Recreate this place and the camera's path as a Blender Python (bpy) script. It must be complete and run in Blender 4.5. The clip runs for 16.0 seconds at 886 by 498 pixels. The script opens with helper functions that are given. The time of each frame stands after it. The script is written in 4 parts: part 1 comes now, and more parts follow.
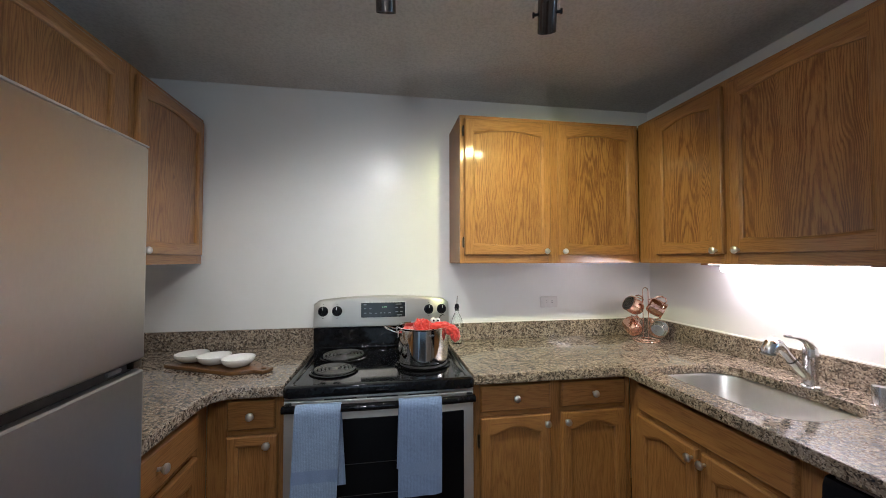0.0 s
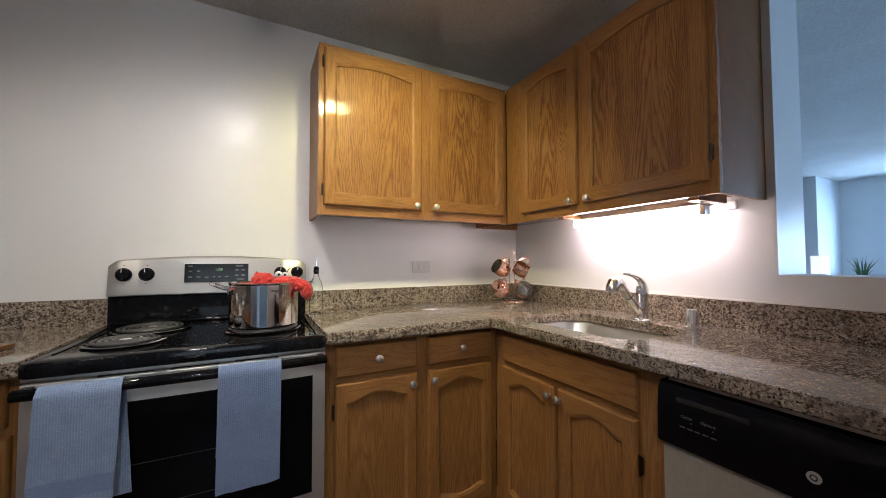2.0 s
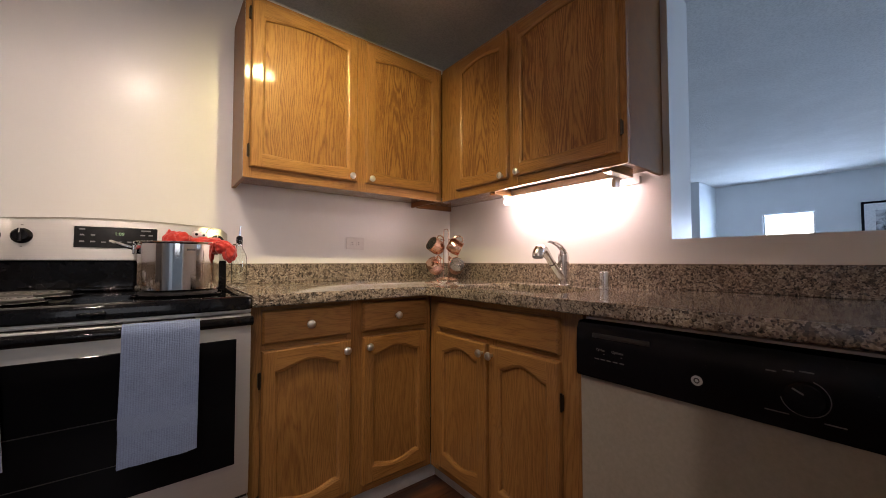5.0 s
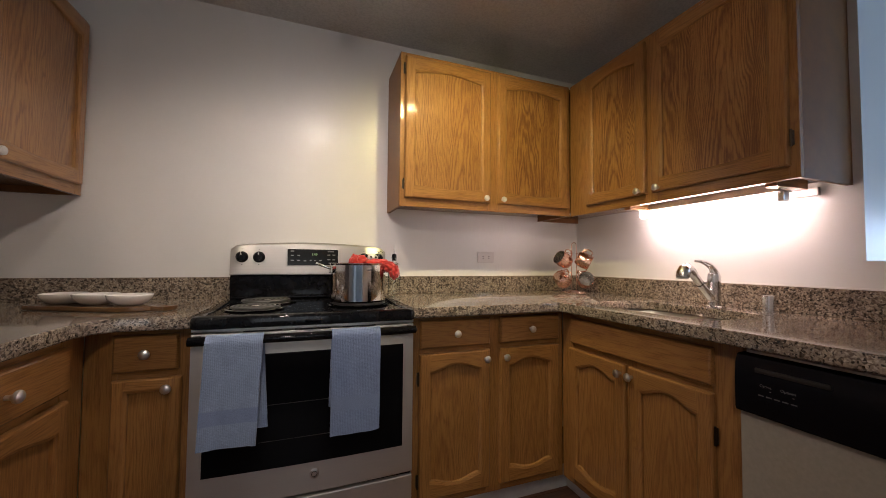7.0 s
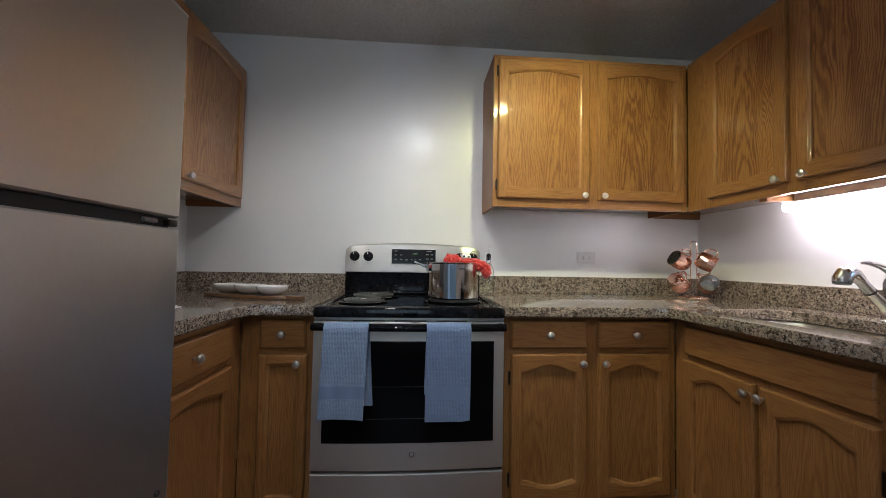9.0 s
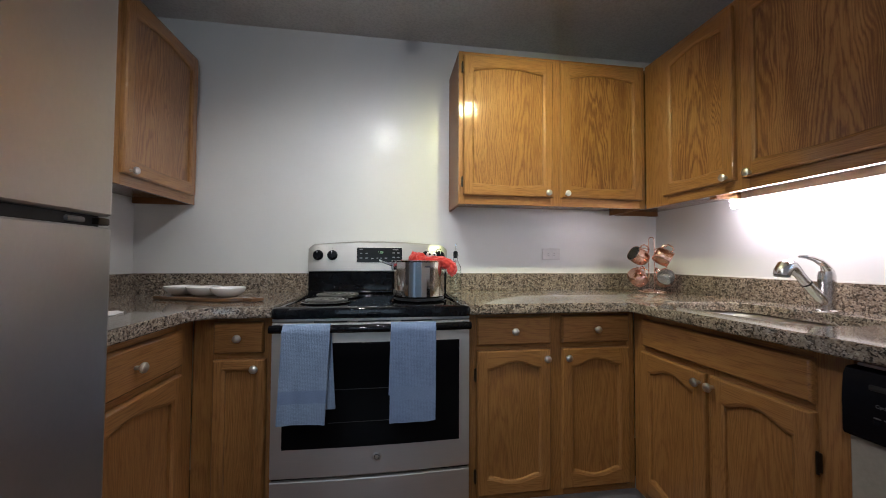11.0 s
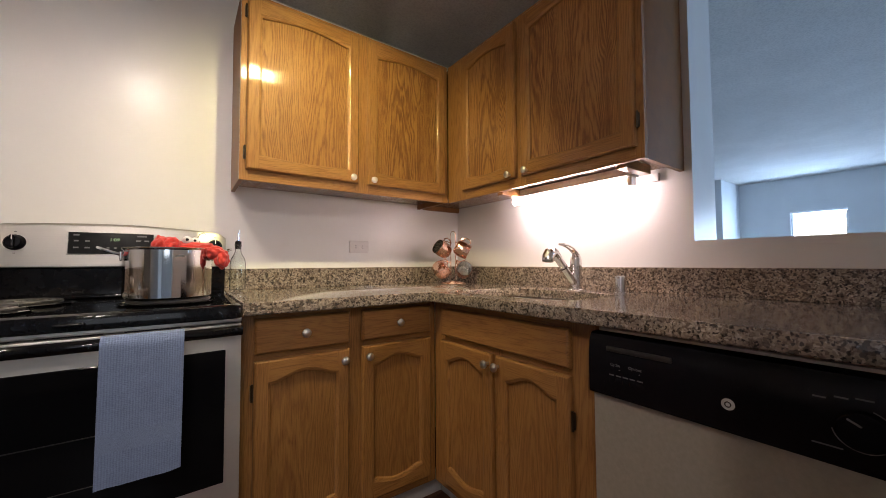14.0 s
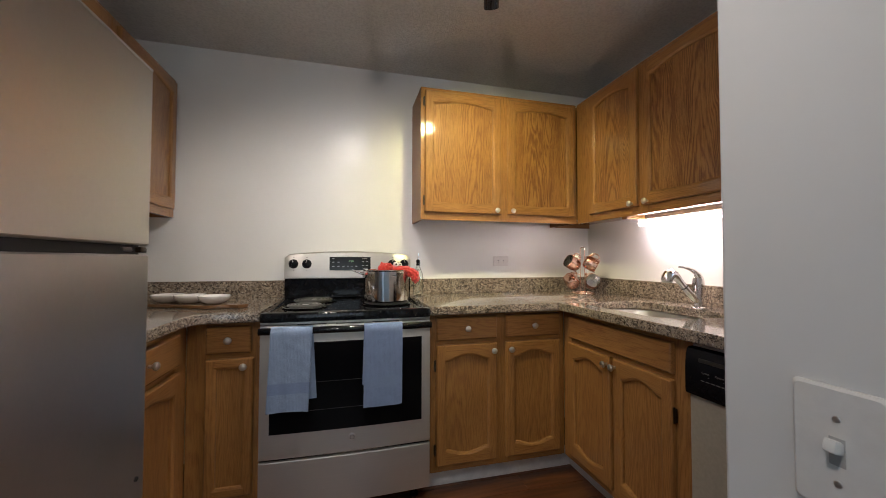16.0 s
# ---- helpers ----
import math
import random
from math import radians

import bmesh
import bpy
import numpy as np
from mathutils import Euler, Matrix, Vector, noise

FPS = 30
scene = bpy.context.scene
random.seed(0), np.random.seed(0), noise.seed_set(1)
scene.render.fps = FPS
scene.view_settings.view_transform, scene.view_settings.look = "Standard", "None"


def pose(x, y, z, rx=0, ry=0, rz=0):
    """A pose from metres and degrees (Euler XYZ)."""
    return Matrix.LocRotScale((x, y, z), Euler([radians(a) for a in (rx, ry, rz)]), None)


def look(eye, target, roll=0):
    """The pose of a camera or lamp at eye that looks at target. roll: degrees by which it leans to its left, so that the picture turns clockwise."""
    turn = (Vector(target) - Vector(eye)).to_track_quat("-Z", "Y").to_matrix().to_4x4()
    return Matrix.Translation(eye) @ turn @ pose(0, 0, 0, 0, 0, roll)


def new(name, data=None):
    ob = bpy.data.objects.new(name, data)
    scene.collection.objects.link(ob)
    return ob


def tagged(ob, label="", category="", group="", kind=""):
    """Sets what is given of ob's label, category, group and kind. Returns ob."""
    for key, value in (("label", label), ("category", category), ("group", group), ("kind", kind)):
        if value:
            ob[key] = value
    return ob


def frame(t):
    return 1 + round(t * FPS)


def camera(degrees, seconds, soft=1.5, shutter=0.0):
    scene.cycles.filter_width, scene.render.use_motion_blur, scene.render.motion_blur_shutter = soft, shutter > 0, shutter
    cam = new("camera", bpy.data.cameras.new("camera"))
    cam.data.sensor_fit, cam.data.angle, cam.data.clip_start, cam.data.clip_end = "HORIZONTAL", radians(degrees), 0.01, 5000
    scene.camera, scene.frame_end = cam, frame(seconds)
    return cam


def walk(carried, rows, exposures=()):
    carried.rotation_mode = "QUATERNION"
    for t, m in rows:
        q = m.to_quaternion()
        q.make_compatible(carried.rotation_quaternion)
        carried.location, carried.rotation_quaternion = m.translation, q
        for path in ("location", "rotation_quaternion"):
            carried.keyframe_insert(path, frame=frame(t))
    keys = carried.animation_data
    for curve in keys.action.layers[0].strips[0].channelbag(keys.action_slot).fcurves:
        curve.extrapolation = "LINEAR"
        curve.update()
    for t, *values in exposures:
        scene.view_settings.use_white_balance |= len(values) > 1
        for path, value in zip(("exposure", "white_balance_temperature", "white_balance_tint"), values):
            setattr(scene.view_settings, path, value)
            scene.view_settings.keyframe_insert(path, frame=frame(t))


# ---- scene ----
cam = camera(101.6, 16.0, 0.8, 0.1)
PATH = [
    (0, (0.019, -2.151, 1.407), (0.341, -0.178, 1.467), -0.1),
    (0.5, (0.019, -2.134, 1.267), (0.368, -0.166, 1.343), 0.2),
    (1, (0.063, -2.086, 1.213), (0.559, -0.15, 1.288), 0.1),
    (1.5, (0.135, -2.016, 1.184), (0.878, -0.16, 1.257), 0.0),
    (2, (0.17, -1.985, 1.176), (1.086, -0.209, 1.244), -0.2),
    (2.5, (0.194, -1.971, 1.176), (1.259, -0.279, 1.242), -0.3),
    (3, (0.196, -1.965, 1.191), (1.364, -0.343, 1.251), -0.3),
    (3.2, (0.193, -1.965, 1.196), (1.388, -0.362, 1.257), -0.3),
    (5.5, (0.134, -1.988, 1.013), (1.363, -0.412, 1.083), 0.0),
    (6, (0.105, -1.985, 1.037), (1.276, -0.364, 1.103), 0.1),
    (6.5, (0.046, -2.011, 1.07), (0.999, -0.254, 1.141), 0.1),
    (7, (-0.004, -2.058, 1.106), (0.689, -0.184, 1.182), 0.5),
    (7.5, (0.003, -2.092, 1.112), (0.47, -0.149, 1.186), 0.8),
    (8, (0.028, -2.094, 1.119), (0.298, -0.114, 1.192), 0.9),
    (8.5, (0.046, -2.104, 1.111), (0.204, -0.112, 1.184), 0.8),
    (8.7, (0.035, -2.105, 1.103), (0.176, -0.111, 1.176), 1.0),
    (10.8, (0.052, -2.099, 1.098), (0.25, -0.11, 1.157), 0.4),
    (11, (0.069, -2.091, 1.103), (0.361, -0.113, 1.164), 0.3),
    (11.5, (0.125, -2.069, 1.098), (0.692, -0.153, 1.184), -0.0),
    (12, (0.171, -2.039, 1.112), (0.982, -0.212, 1.184), -0.1),
    (12.5, (0.215, -1.991, 1.093), (1.139, -0.219, 1.165), -0.3),
    (13, (0.24, -1.974, 1.071), (1.266, -0.259, 1.153), -0.2),
    (13.5, (0.229, -1.953, 1.062), (1.33, -0.285, 1.14), -0.2),
    (14, (0.236, -1.947, 1.046), (1.402, -0.324, 1.126), -0.3),
    (14.5, (0.226, -1.947, 1.046), (1.438, -0.358, 1.123), -0.2),
    (15, (0.167, -1.996, 1.044), (1.379, -0.407, 1.125), -0.3),
    (15.5, (0.06, -2.127, 1.066), (1.001, -0.364, 1.147), -0.1),
    (16, (0.009, -2.371, 1.155), (0.511, -0.436, 1.212), 0.1),
]
EXPO = [(0.0, 0.03, 6000, 8), (0.5, 0.0, 6000, 9), (1.5, -0.07, 6250, 10), (2.0, -0.07, 6450, 13), (3.0, -0.1, 6850, 18), (5.5, -0.25, 7700, 25), (6.5, -0.31, 7650, 23), (7.0, -0.32, 7400, 20), (7.5, -0.29, 6900, 15), (8.0, -0.3, 6400, 11), (8.5, -0.31, 5950, 9), (11.0, -0.15, 5900, 9), (12.0, -0.12, 6250, 11), (12.5, -0.1, 6600, 15), (13.0, -0.1, 6850, 17), (14.0, -0.09, 7250, 20), (15.5, -0.08, 7350, 20), (16.0, -0.02, 6750, 12)]
walk(cam, [(t, look(eye, target, roll)) for t, eye, target, roll in PATH], EXPO)

# ---- world and lights ----
world = bpy.data.worlds.new("sky")
scene.world = world
world.use_nodes = True
sky = world.node_tree.nodes.new("ShaderNodeTexSky")
sky.sky_type, sky.sun_disc = "NISHITA", False
sky.sun_elevation, sky.sun_rotation = radians(40), radians(200)
world.node_tree.links.new(sky.outputs[0], world.node_tree.nodes["Background"].inputs[0])
world.node_tree.nodes["Background"].inputs[1].default_value = 0.12


def spot_lamp(eye, target, watts, degrees, blend, color, size):
    data = bpy.data.lights.new("spot_beam", "SPOT")
    data.energy, data.spot_size, data.spot_blend, data.color, data.shadow_soft_size = watts, radians(degrees), blend, color, size
    ob = new("spot_beam", data)
    ob.matrix_world = look(eye, target)


def area_lamp(name, m, sx, sy, watts, color):
    data = bpy.data.lights.new(name, "AREA")
    data.shape, data.size, data.size_y, data.energy, data.color = "RECTANGLE", sx, sy, watts, color
    ob = new(name, data)
    ob.matrix_world = m


WARM = (1.0, 0.90, 0.78)
DAY = (0.34, 0.62, 1.0)
WARM_L, WARM_R, WARM_E = (1.0, 0.95, 0.89), (1.0, 0.96, 0.46), (1.0, 0.94, 0.91)
# the last head is an unseen fill lamp, added near the entrance
HEADS = [((0.02, -1.06, 2.225), (0.10, -0.36, 0.92), 31, 138, WARM_L, 0.018), ((0.545, -1.06, 2.215), (0.84, -0.34, 1.45), 44, 118, WARM_R, 0.018), ((-0.48, -1.06, 2.27), (-0.50, -0.62, 0.92), 17, 124, WARM_L, 0.018), ((-0.22, -2.42, 2.02), (0.58, -0.50, 0.90), 30, 142, WARM_E, 0.035)]
for (hx, hy, hz), aim, watts, degrees, color, size in HEADS:
    way = (Vector(aim) - Vector((hx, hy, hz))).normalized()
    spot_lamp(Vector((hx, hy, hz)) + way * 0.062, aim, watts, degrees, 1.0, color, size)
area_lamp("window_daylight", look((8.30, -0.815, 1.35), (2.0, -0.815, 1.35)), 0.56, 0.90, 110, DAY)
# added lamp at a closed wall, for bluish daylight from out of view
area_lamp("unseen_daylight_south", look((-0.25, -5.15, 1.65), (-0.25, -2.0, 1.5)), 1.0, 1.0, 7, (0.70, 0.87, 1.0))
area_lamp("window_daylight_wide", look((8.32, -3.65, 1.35), (2.0, -3.65, 1.35)), 1.02, 0.92, 60, DAY)
# unseen daylight fill for the living room; the wall behind has no opening
area_lamp("added_daylight_living", look((4.6, -5.15, 1.3), (4.6, -2.0, 1.3)), 2.4, 1.9, 98, DAY)

# ---- materials ----


def mat(name, color=(0.8, 0.8, 0.8), rough=0.5, metal=0.0, **kw):
    m = bpy.data.materials.new(name)
    m.use_nodes = True
    b = m.node_tree.nodes["Principled BSDF"]
    b.inputs["Base Color"].default_value = (*color, 1)
    b.inputs["Roughness"].default_value, b.inputs["Metallic"].default_value = rough, metal
    for k, v in kw.items():
        b.inputs[k.replace("_", " ")].default_value = v
    return m


class Net:
    """Short hand for the nodes of one material."""

    def __init__(self, m):
        self.t = m.node_tree
        self.b = self.t.nodes["Principled BSDF"]

    def add(self, kind, **kw):
        n = self.t.nodes.new("ShaderNode" + kind)
        for k, v in kw.items():
            if k in n.inputs.keys() or k.replace("_", " ") in n.inputs.keys():
                n.inputs[k if k in n.inputs.keys() else k.replace("_", " ")].default_value = v
            else:
                setattr(n, k, v)
        return n

    def link(self, a, b):
        self.t.links.new(a, b)

    def coords(self, scale=(1, 1, 1), shift=True):
        tc, mp = self.add("TexCoord"), self.add("Mapping")
        mp.inputs["Scale"].default_value = scale
        src = tc.outputs["Object"]
        if shift:
            info, mul, add = self.add("ObjectInfo"), self.add("VectorMath", operation="SCALE"), self.add("VectorMath", operation="ADD")
            comb = self.add("CombineXYZ")
            for i, k in enumerate((0.35, 0.2, 0.9)):
                mm = self.add("Math", operation="MULTIPLY")
                mm.inputs[1].default_value = k
                self.link(info.outputs["Random"], mm.inputs[0])
                self.link(mm.outputs[0], comb.inputs[i])
            self.link(comb.outputs[0], mul.inputs[0])
            mul.inputs["Scale"].default_value = 1.0
            self.link(src, add.inputs[0])
            self.link(mul.outputs[0], add.inputs[1])
            src = add.outputs[0]
        self.link(src, mp.inputs["Vector"])
        return mp.outputs[0]

    def noise(self, vec, scale, detail=4, rough=0.55, distortion=0.0):
        n = self.add("TexNoise", Scale=scale, Detail=detail, Roughness=rough, Distortion=distortion)
        self.link(vec, n.inputs["Vector"])
        return n.outputs["Fac"]

    def ramp(self, fac, stops, interpolation="LINEAR"):
        r = self.add("ValToRGB")
        r.color_ramp.interpolation = interpolation
        el = r.color_ramp.elements
        while len(el) < len(stops):
            el.new(0.5)
        for e, (p, c) in zip(el, stops):
            e.position, e.color = p, (*c, 1) if len(c) == 3 else c
        self.link(fac, r.inputs[0])
        return r.outputs[0]

    def mix(self, fac, a, b, kind="MIX"):
        n = self.add("MixRGB", blend_type=kind)
        for i, v in enumerate((fac, a, b)):
            if isinstance(v, (int, float)):
                n.inputs[i].default_value = v
            elif isinstance(v, tuple):
                n.inputs[i].default_value = (*v, 1)
            else:
                self.link(v, n.inputs[i])
        return n.outputs[0]

    def color(self, out):
        self.link(out, self.b.inputs["Base Color"])

    def rough(self, fac, lo, hi):
        m = self.add("MapRange")
        m.inputs["To Min"].default_value, m.inputs["To Max"].default_value = lo, hi
        self.link(fac, m.inputs["Value"])
        self.link(m.outputs[0], self.b.inputs["Roughness"])

    def bump(self, fac, strength, distance):
        n = self.add("Bump", Strength=strength, Distance=distance)
        self.link(fac, n.inputs["Height"])
        self.link(n.outputs[0], self.b.inputs["Normal"])


def oak(name, along, tone=1.0, contrast=1.0, flame=0.0):
    """Varnished flat-sawn oak, with the grain along z ('z') or x ('x'): nested arches on boards about 0.2 m wide.

    contrast sets how dark the growth rings are, flame how strong the broad dark figure of the veneer is."""
    m = mat(name, rough=0.5, Specular_IOR_Level=0.25, Coat_Weight=1.0, Coat_Roughness=0.045)
    n = Net(m)
    v = n.coords()
    sep = n.add("SeparateXYZ")
    n.link(v, sep.inputs[0])
    across, down = (sep.outputs[0], sep.outputs[2]) if along == "z" else (sep.outputs[2], sep.outputs[0])

    def calc(op, a, b):
        k = n.add("Math", operation=op)
        for i, q in enumerate((a, b)):
            if isinstance(q, (int, float)):
                k.inputs[i].default_value = q
            else:
                n.link(q, k.inputs[i])
        return k.outputs[0]

    def stretched(k, slow_k):
        return n.coords((k, k, slow_k) if along == "z" else (slow_k, k, k))

    slow = n.noise(stretched(5, 1.1), 1.0, 3, 0.5)
    wob = n.noise(stretched(38, 5), 1.0, 5, 0.65)
    x = calc("PINGPONG", calc("ADD", across, calc("MULTIPLY", slow, 0.18)), 0.13)
    phase = calc("ADD", calc("MULTIPLY", calc("MULTIPLY", x, x), 700.0), calc("MULTIPLY", down, 5.5))
    phase = calc("ADD", phase, calc("ADD", calc("MULTIPLY", slow, 6.0), calc("MULTIPLY", wob, 2.6)))
    ring = calc("PINGPONG", phase, 0.5)
    light = (0.372 * tone, 0.180 * tone, 0.056 * tone)
    stops = []
    for at, ratio in ((0.0, (0.62, 0.56, 0.62)), (0.24, (0.80, 0.75, 0.80)), (0.5, (0.94, 0.92, 0.93)), (1.0, (1.0, 1.0, 1.0))):
        stops.append((at, tuple(k * max(0.0, 1 - contrast * (1 - r)) for k, r in zip(light, ratio))))
    c = n.ramp(calc("MULTIPLY", ring, 2.0), stops)
    if flame:
        figure = n.noise(stretched(15, 1.9), 1.0, 6, 0.66, 0.5)
        edge = calc("ADD", calc("MULTIPLY", figure, 0.8), calc("MULTIPLY", ring, 0.34))
        c = n.mix(flame, c, n.ramp(edge, [(0.43, (0.40, 0.30, 0.24)), (0.49, (0.80, 0.75, 0.70)), (0.55, (1, 1, 1))]), "MULTIPLY")
    pores = n.noise(stretched(300, 11), 1.0, 3, 0.6)
    c = n.mix(0.55, c, n.ramp(pores, [(0.34, (0.50, 0.41, 0.33)), (0.52, (1, 1, 1))]), "MULTIPLY")
    c = n.mix(0.8, c, n.ramp(n.noise(v, 3.0, 3), [(0.3, (0.86, 0.83, 0.78)), (0.7, (1.08, 1.08, 1.08))]), "MULTIPLY")
    n.color(c)
    n.rough(pores, 0.55, 0.42)
    ripple = n.noise(stretched(60, 14), 1.0, 3)
    n.bump(n.mix(0.6, pores, ripple), 0.16, 0.0014)
    peel = n.add("Bump", Strength=0.42, Distance=0.0015)
    n.link(n.mix(0.45, n.mix(0.4, n.noise(n.coords((1, 1, 1)), 95, 2), ripple), n.noise(stretched(420, 60), 1.0, 2)), peel.inputs["Height"])
    n.link(peel.outputs[0], n.b.inputs["Coat Normal"])
    return m


def granite(name):
    """Polished stone of small tan, brown and black grains."""
    m = mat(name, rough=0.09, Coat_Weight=0.25, Coat_Roughness=0.035)
    n = Net(m)
    v = n.coords(shift=False)
    warp = n.add("TexNoise", Scale=90.0, Detail=3.0)
    n.link(v, warp.inputs["Vector"])
    off = n.add("VectorMath", operation="SCALE", Scale=0.010)
    n.link(warp.outputs["Color"], off.inputs[0])
    add = n.add("VectorMath", operation="ADD")
    n.link(v, add.inputs[0])
    n.link(off.outputs[0], add.inputs[1])

    def grains(scale, stops):
        c = n.add("TexVoronoi", Scale=scale)
        n.link(add.outputs[0], c.inputs["Vector"])
        sep = n.add("SeparateXYZ")
        n.link(c.outputs["Color"], sep.inputs[0])
        return n.ramp(sep.outputs[0], stops, "CONSTANT")

    small = grains(260, [(0.0, (0.050, 0.042, 0.036)), (0.12, (0.165, 0.130, 0.102)), (0.28, (0.275, 0.232, 0.186)), (0.60, (0.35, 0.305, 0.250)), (0.90, (0.45, 0.405, 0.345))])
    large = grains(114, [(0.0, (0.07, 0.062, 0.058)), (0.15, (0.42, 0.35, 0.30)), (0.33, (0.95, 0.92, 0.90)), (0.78, (1.25, 1.2, 1.12))])
    c = n.mix(0.70, small, large, "MULTIPLY")
    tone = n.ramp(n.noise(v, 14, 4, 0.6), [(0.3, (0.70, 0.67, 0.64)), (0.7, (1.2, 1.17, 1.13))])
    n.color(n.mix(0.8, c, tone, "MULTIPLY"))
    n.rough(n.noise(v, 60, 3), 0.06, 0.11)
    return m


def wall_paint(name, color, rough=0.42, bump=0.12, scale=260):
    m = mat(name, color, rough)
    n = Net(m)
    v = n.coords(shift=False)
    big = n.ramp(n.noise(v, 2.2, 5), [(0.3, tuple(c * 0.94 for c in color)), (0.7, color)])
    n.color(big)
    f = n.noise(v, scale, 4, 0.6)
    n.rough(n.noise(v, 9, 3), rough - 0.05, rough + 0.06)
    n.bump(f, bump, 0.002)
    return m


def popcorn(name):
    m = mat(name, (0.78, 0.76, 0.73), 0.9)
    n = Net(m)
    v = n.coords(shift=False)
    a = n.noise(v, 120, 5, 0.7)
    base = n.ramp(n.noise(v, 3, 4), [(0.3, (0.80, 0.785, 0.755)), (0.7, (0.88, 0.865, 0.835))])
    n.color(n.mix(1.0, base, n.ramp(n.noise(v, 75, 4, 0.7), [(0.38, (0.87, 0.87, 0.87)), (0.56, (1, 1, 1))]), "MULTIPLY"))
    n.bump(n.ramp(a, [(0.40, (0, 0, 0)), (0.60, (1, 1, 1))]), 0.8, 0.008)
    return m


def steel(name, along=(3, 260, 260), color=(0.52, 0.505, 0.48), rough=0.3):
    m = mat(name, color, rough, 1.0)
    n = Net(m)
    f = n.noise(n.coords(along), 1.0, 4, 0.6)
    g = n.noise(n.coords((2.0, 2.0, 2.0)), 1.6, 3)
    n.color(n.mix(0.5, n.ramp(f, [(0.2, tuple(c * 0.92 for c in color)), (0.8, tuple(min(1, c * 1.05) for c in color))]), n.ramp(g, [(0.3, tuple(c * 0.85 for c in color)), (0.7, color)])))
    n.rough(f, rough - 0.03, rough + 0.05)
    n.bump(f, 0.025, 0.001)
    return m


def plain(name, color, rough, metal=0.0, grain=40, depth=0.15, bump=0.05, **kw):
    m = mat(name, color, rough, metal, **kw)
    n = Net(m)
    f = n.noise(n.coords(), grain, 5, 0.6)
    n.color(n.ramp(f, [(0.3, tuple(c * (1 - depth) for c in color)), (0.7, tuple(min(1, c * (1 + depth * 0.4)) for c in color))]))
    n.rough(f, max(0.02, rough - 0.05), rough + 0.07)
    if bump:
        n.bump(f, bump, 0.001)
    return m


def glow(name, color, strength):
    m = mat(name, color, 0.4)
    b = m.node_tree.nodes["Principled BSDF"]
    b.inputs["Emission Color"].default_value = (*color, 1)
    b.inputs["Emission Strength"].default_value = strength
    return m


OAK, OAK_X = oak("oak_upright", "z", 1.0, 0.55), oak("oak_level", "x", 1.0, 0.5)
OAK_PANEL = oak("oak_base_panel", "z", 1.0, 0.5, 0.16)
OAK_FINE, OAK_FLAME = oak("oak_fine_figure", "z", 1.04, 0.8, 0.22), oak("oak_flame_figure", "z", 1.06, 0.75, 0.52)
# the cabinet oak darkened, with the shade under and inside put into its tone
OAK_SHADED = oak("oak_carcass_shaded", "z", 0.62)
SIDE = plain("brown_laminate_side", (0.24, 0.105, 0.036), 0.42, 0.0, 20, 0.2, 0.05, Specular_IOR_Level=0.3)
GRANITE = granite("brown_granite")
WALL = wall_paint("satin_wall_paint", (0.775, 0.77, 0.745), 0.30, 0.07)
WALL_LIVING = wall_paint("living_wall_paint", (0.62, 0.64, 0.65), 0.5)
CEIL = popcorn("textured_ceiling")
STEEL, STEEL_V = steel("brushed_steel", color=(0.76, 0.74, 0.70), rough=0.52), steel("brushed_steel_upright", (120, 120, 60), (0.52, 0.49, 0.455), 0.37)
STEEL_GUARD = steel("warm_brushed_steel", color=(0.50, 0.475, 0.43), rough=0.36)
CHROME = plain("chrome", (0.78, 0.77, 0.76), 0.08, 1.0, 30, 0.08, 0)
SATIN = plain("satin_chrome", (0.74, 0.73, 0.72), 0.2, 1.0, 60, 0.08, 0)
NICKEL = plain("satin_nickel", (0.78, 0.75, 0.72), 0.34, 1.0, 60, 0.1, 0)
BLACK = plain("black_enamel", (0.006, 0.006, 0.007), 0.05, 0.0, 30, 0.2, 0, Specular_IOR_Level=0.22)
BLACK_GLASS = plain("black_oven_glass", (0.005, 0.005, 0.006), 0.05, 0.0, 10, 0.1, 0, Specular_IOR_Level=0.09)
BLACK_PLASTIC = plain("black_plastic", (0.006, 0.006, 0.008), 0.24, 0.0, 90, 0.2, 0.03, Specular_IOR_Level=0.14)
DARK = plain("dark_gap", (0.02, 0.017, 0.014), 0.7)
WHITE_PLASTIC = plain("white_plastic", (0.78, 0.76, 0.72), 0.35, 0.0, 50, 0.05)
TRIM = plain("white_trim_paint", (0.72, 0.71, 0.69), 0.4, 0.0, 18, 0.15)
HINGE = plain("aged_bronze", (0.05, 0.035, 0.022), 0.4, 0.8)

# ---- building blocks ----


def place_bm(bm, m):
    bm.transform(m)
    return bm


def box(bm, x0, x1, y0, y1, z0, z1, bevel=0.0, seg=2):
    r = bmesh.ops.create_cube(bm, size=1.0)
    bmesh.ops.transform(bm, matrix=Matrix.Translation(((x0 + x1) / 2, (y0 + y1) / 2, (z0 + z1) / 2)) @ Matrix.Diagonal((x1 - x0, y1 - y0, z1 - z0, 1)), verts=r["verts"])
    if bevel:
        edges = {e for v in r["verts"] for e in v.link_edges}
        bmesh.ops.bevel(bm, geom=list(edges), offset=bevel, segments=seg, profile=0.5, affect="EDGES")
    return bm


def boxes(*rows, bevel=0.0, seg=2):
    bm = bmesh.new()
    for r in rows:
        box(bm, *r, bevel=bevel, seg=seg)
    return bm


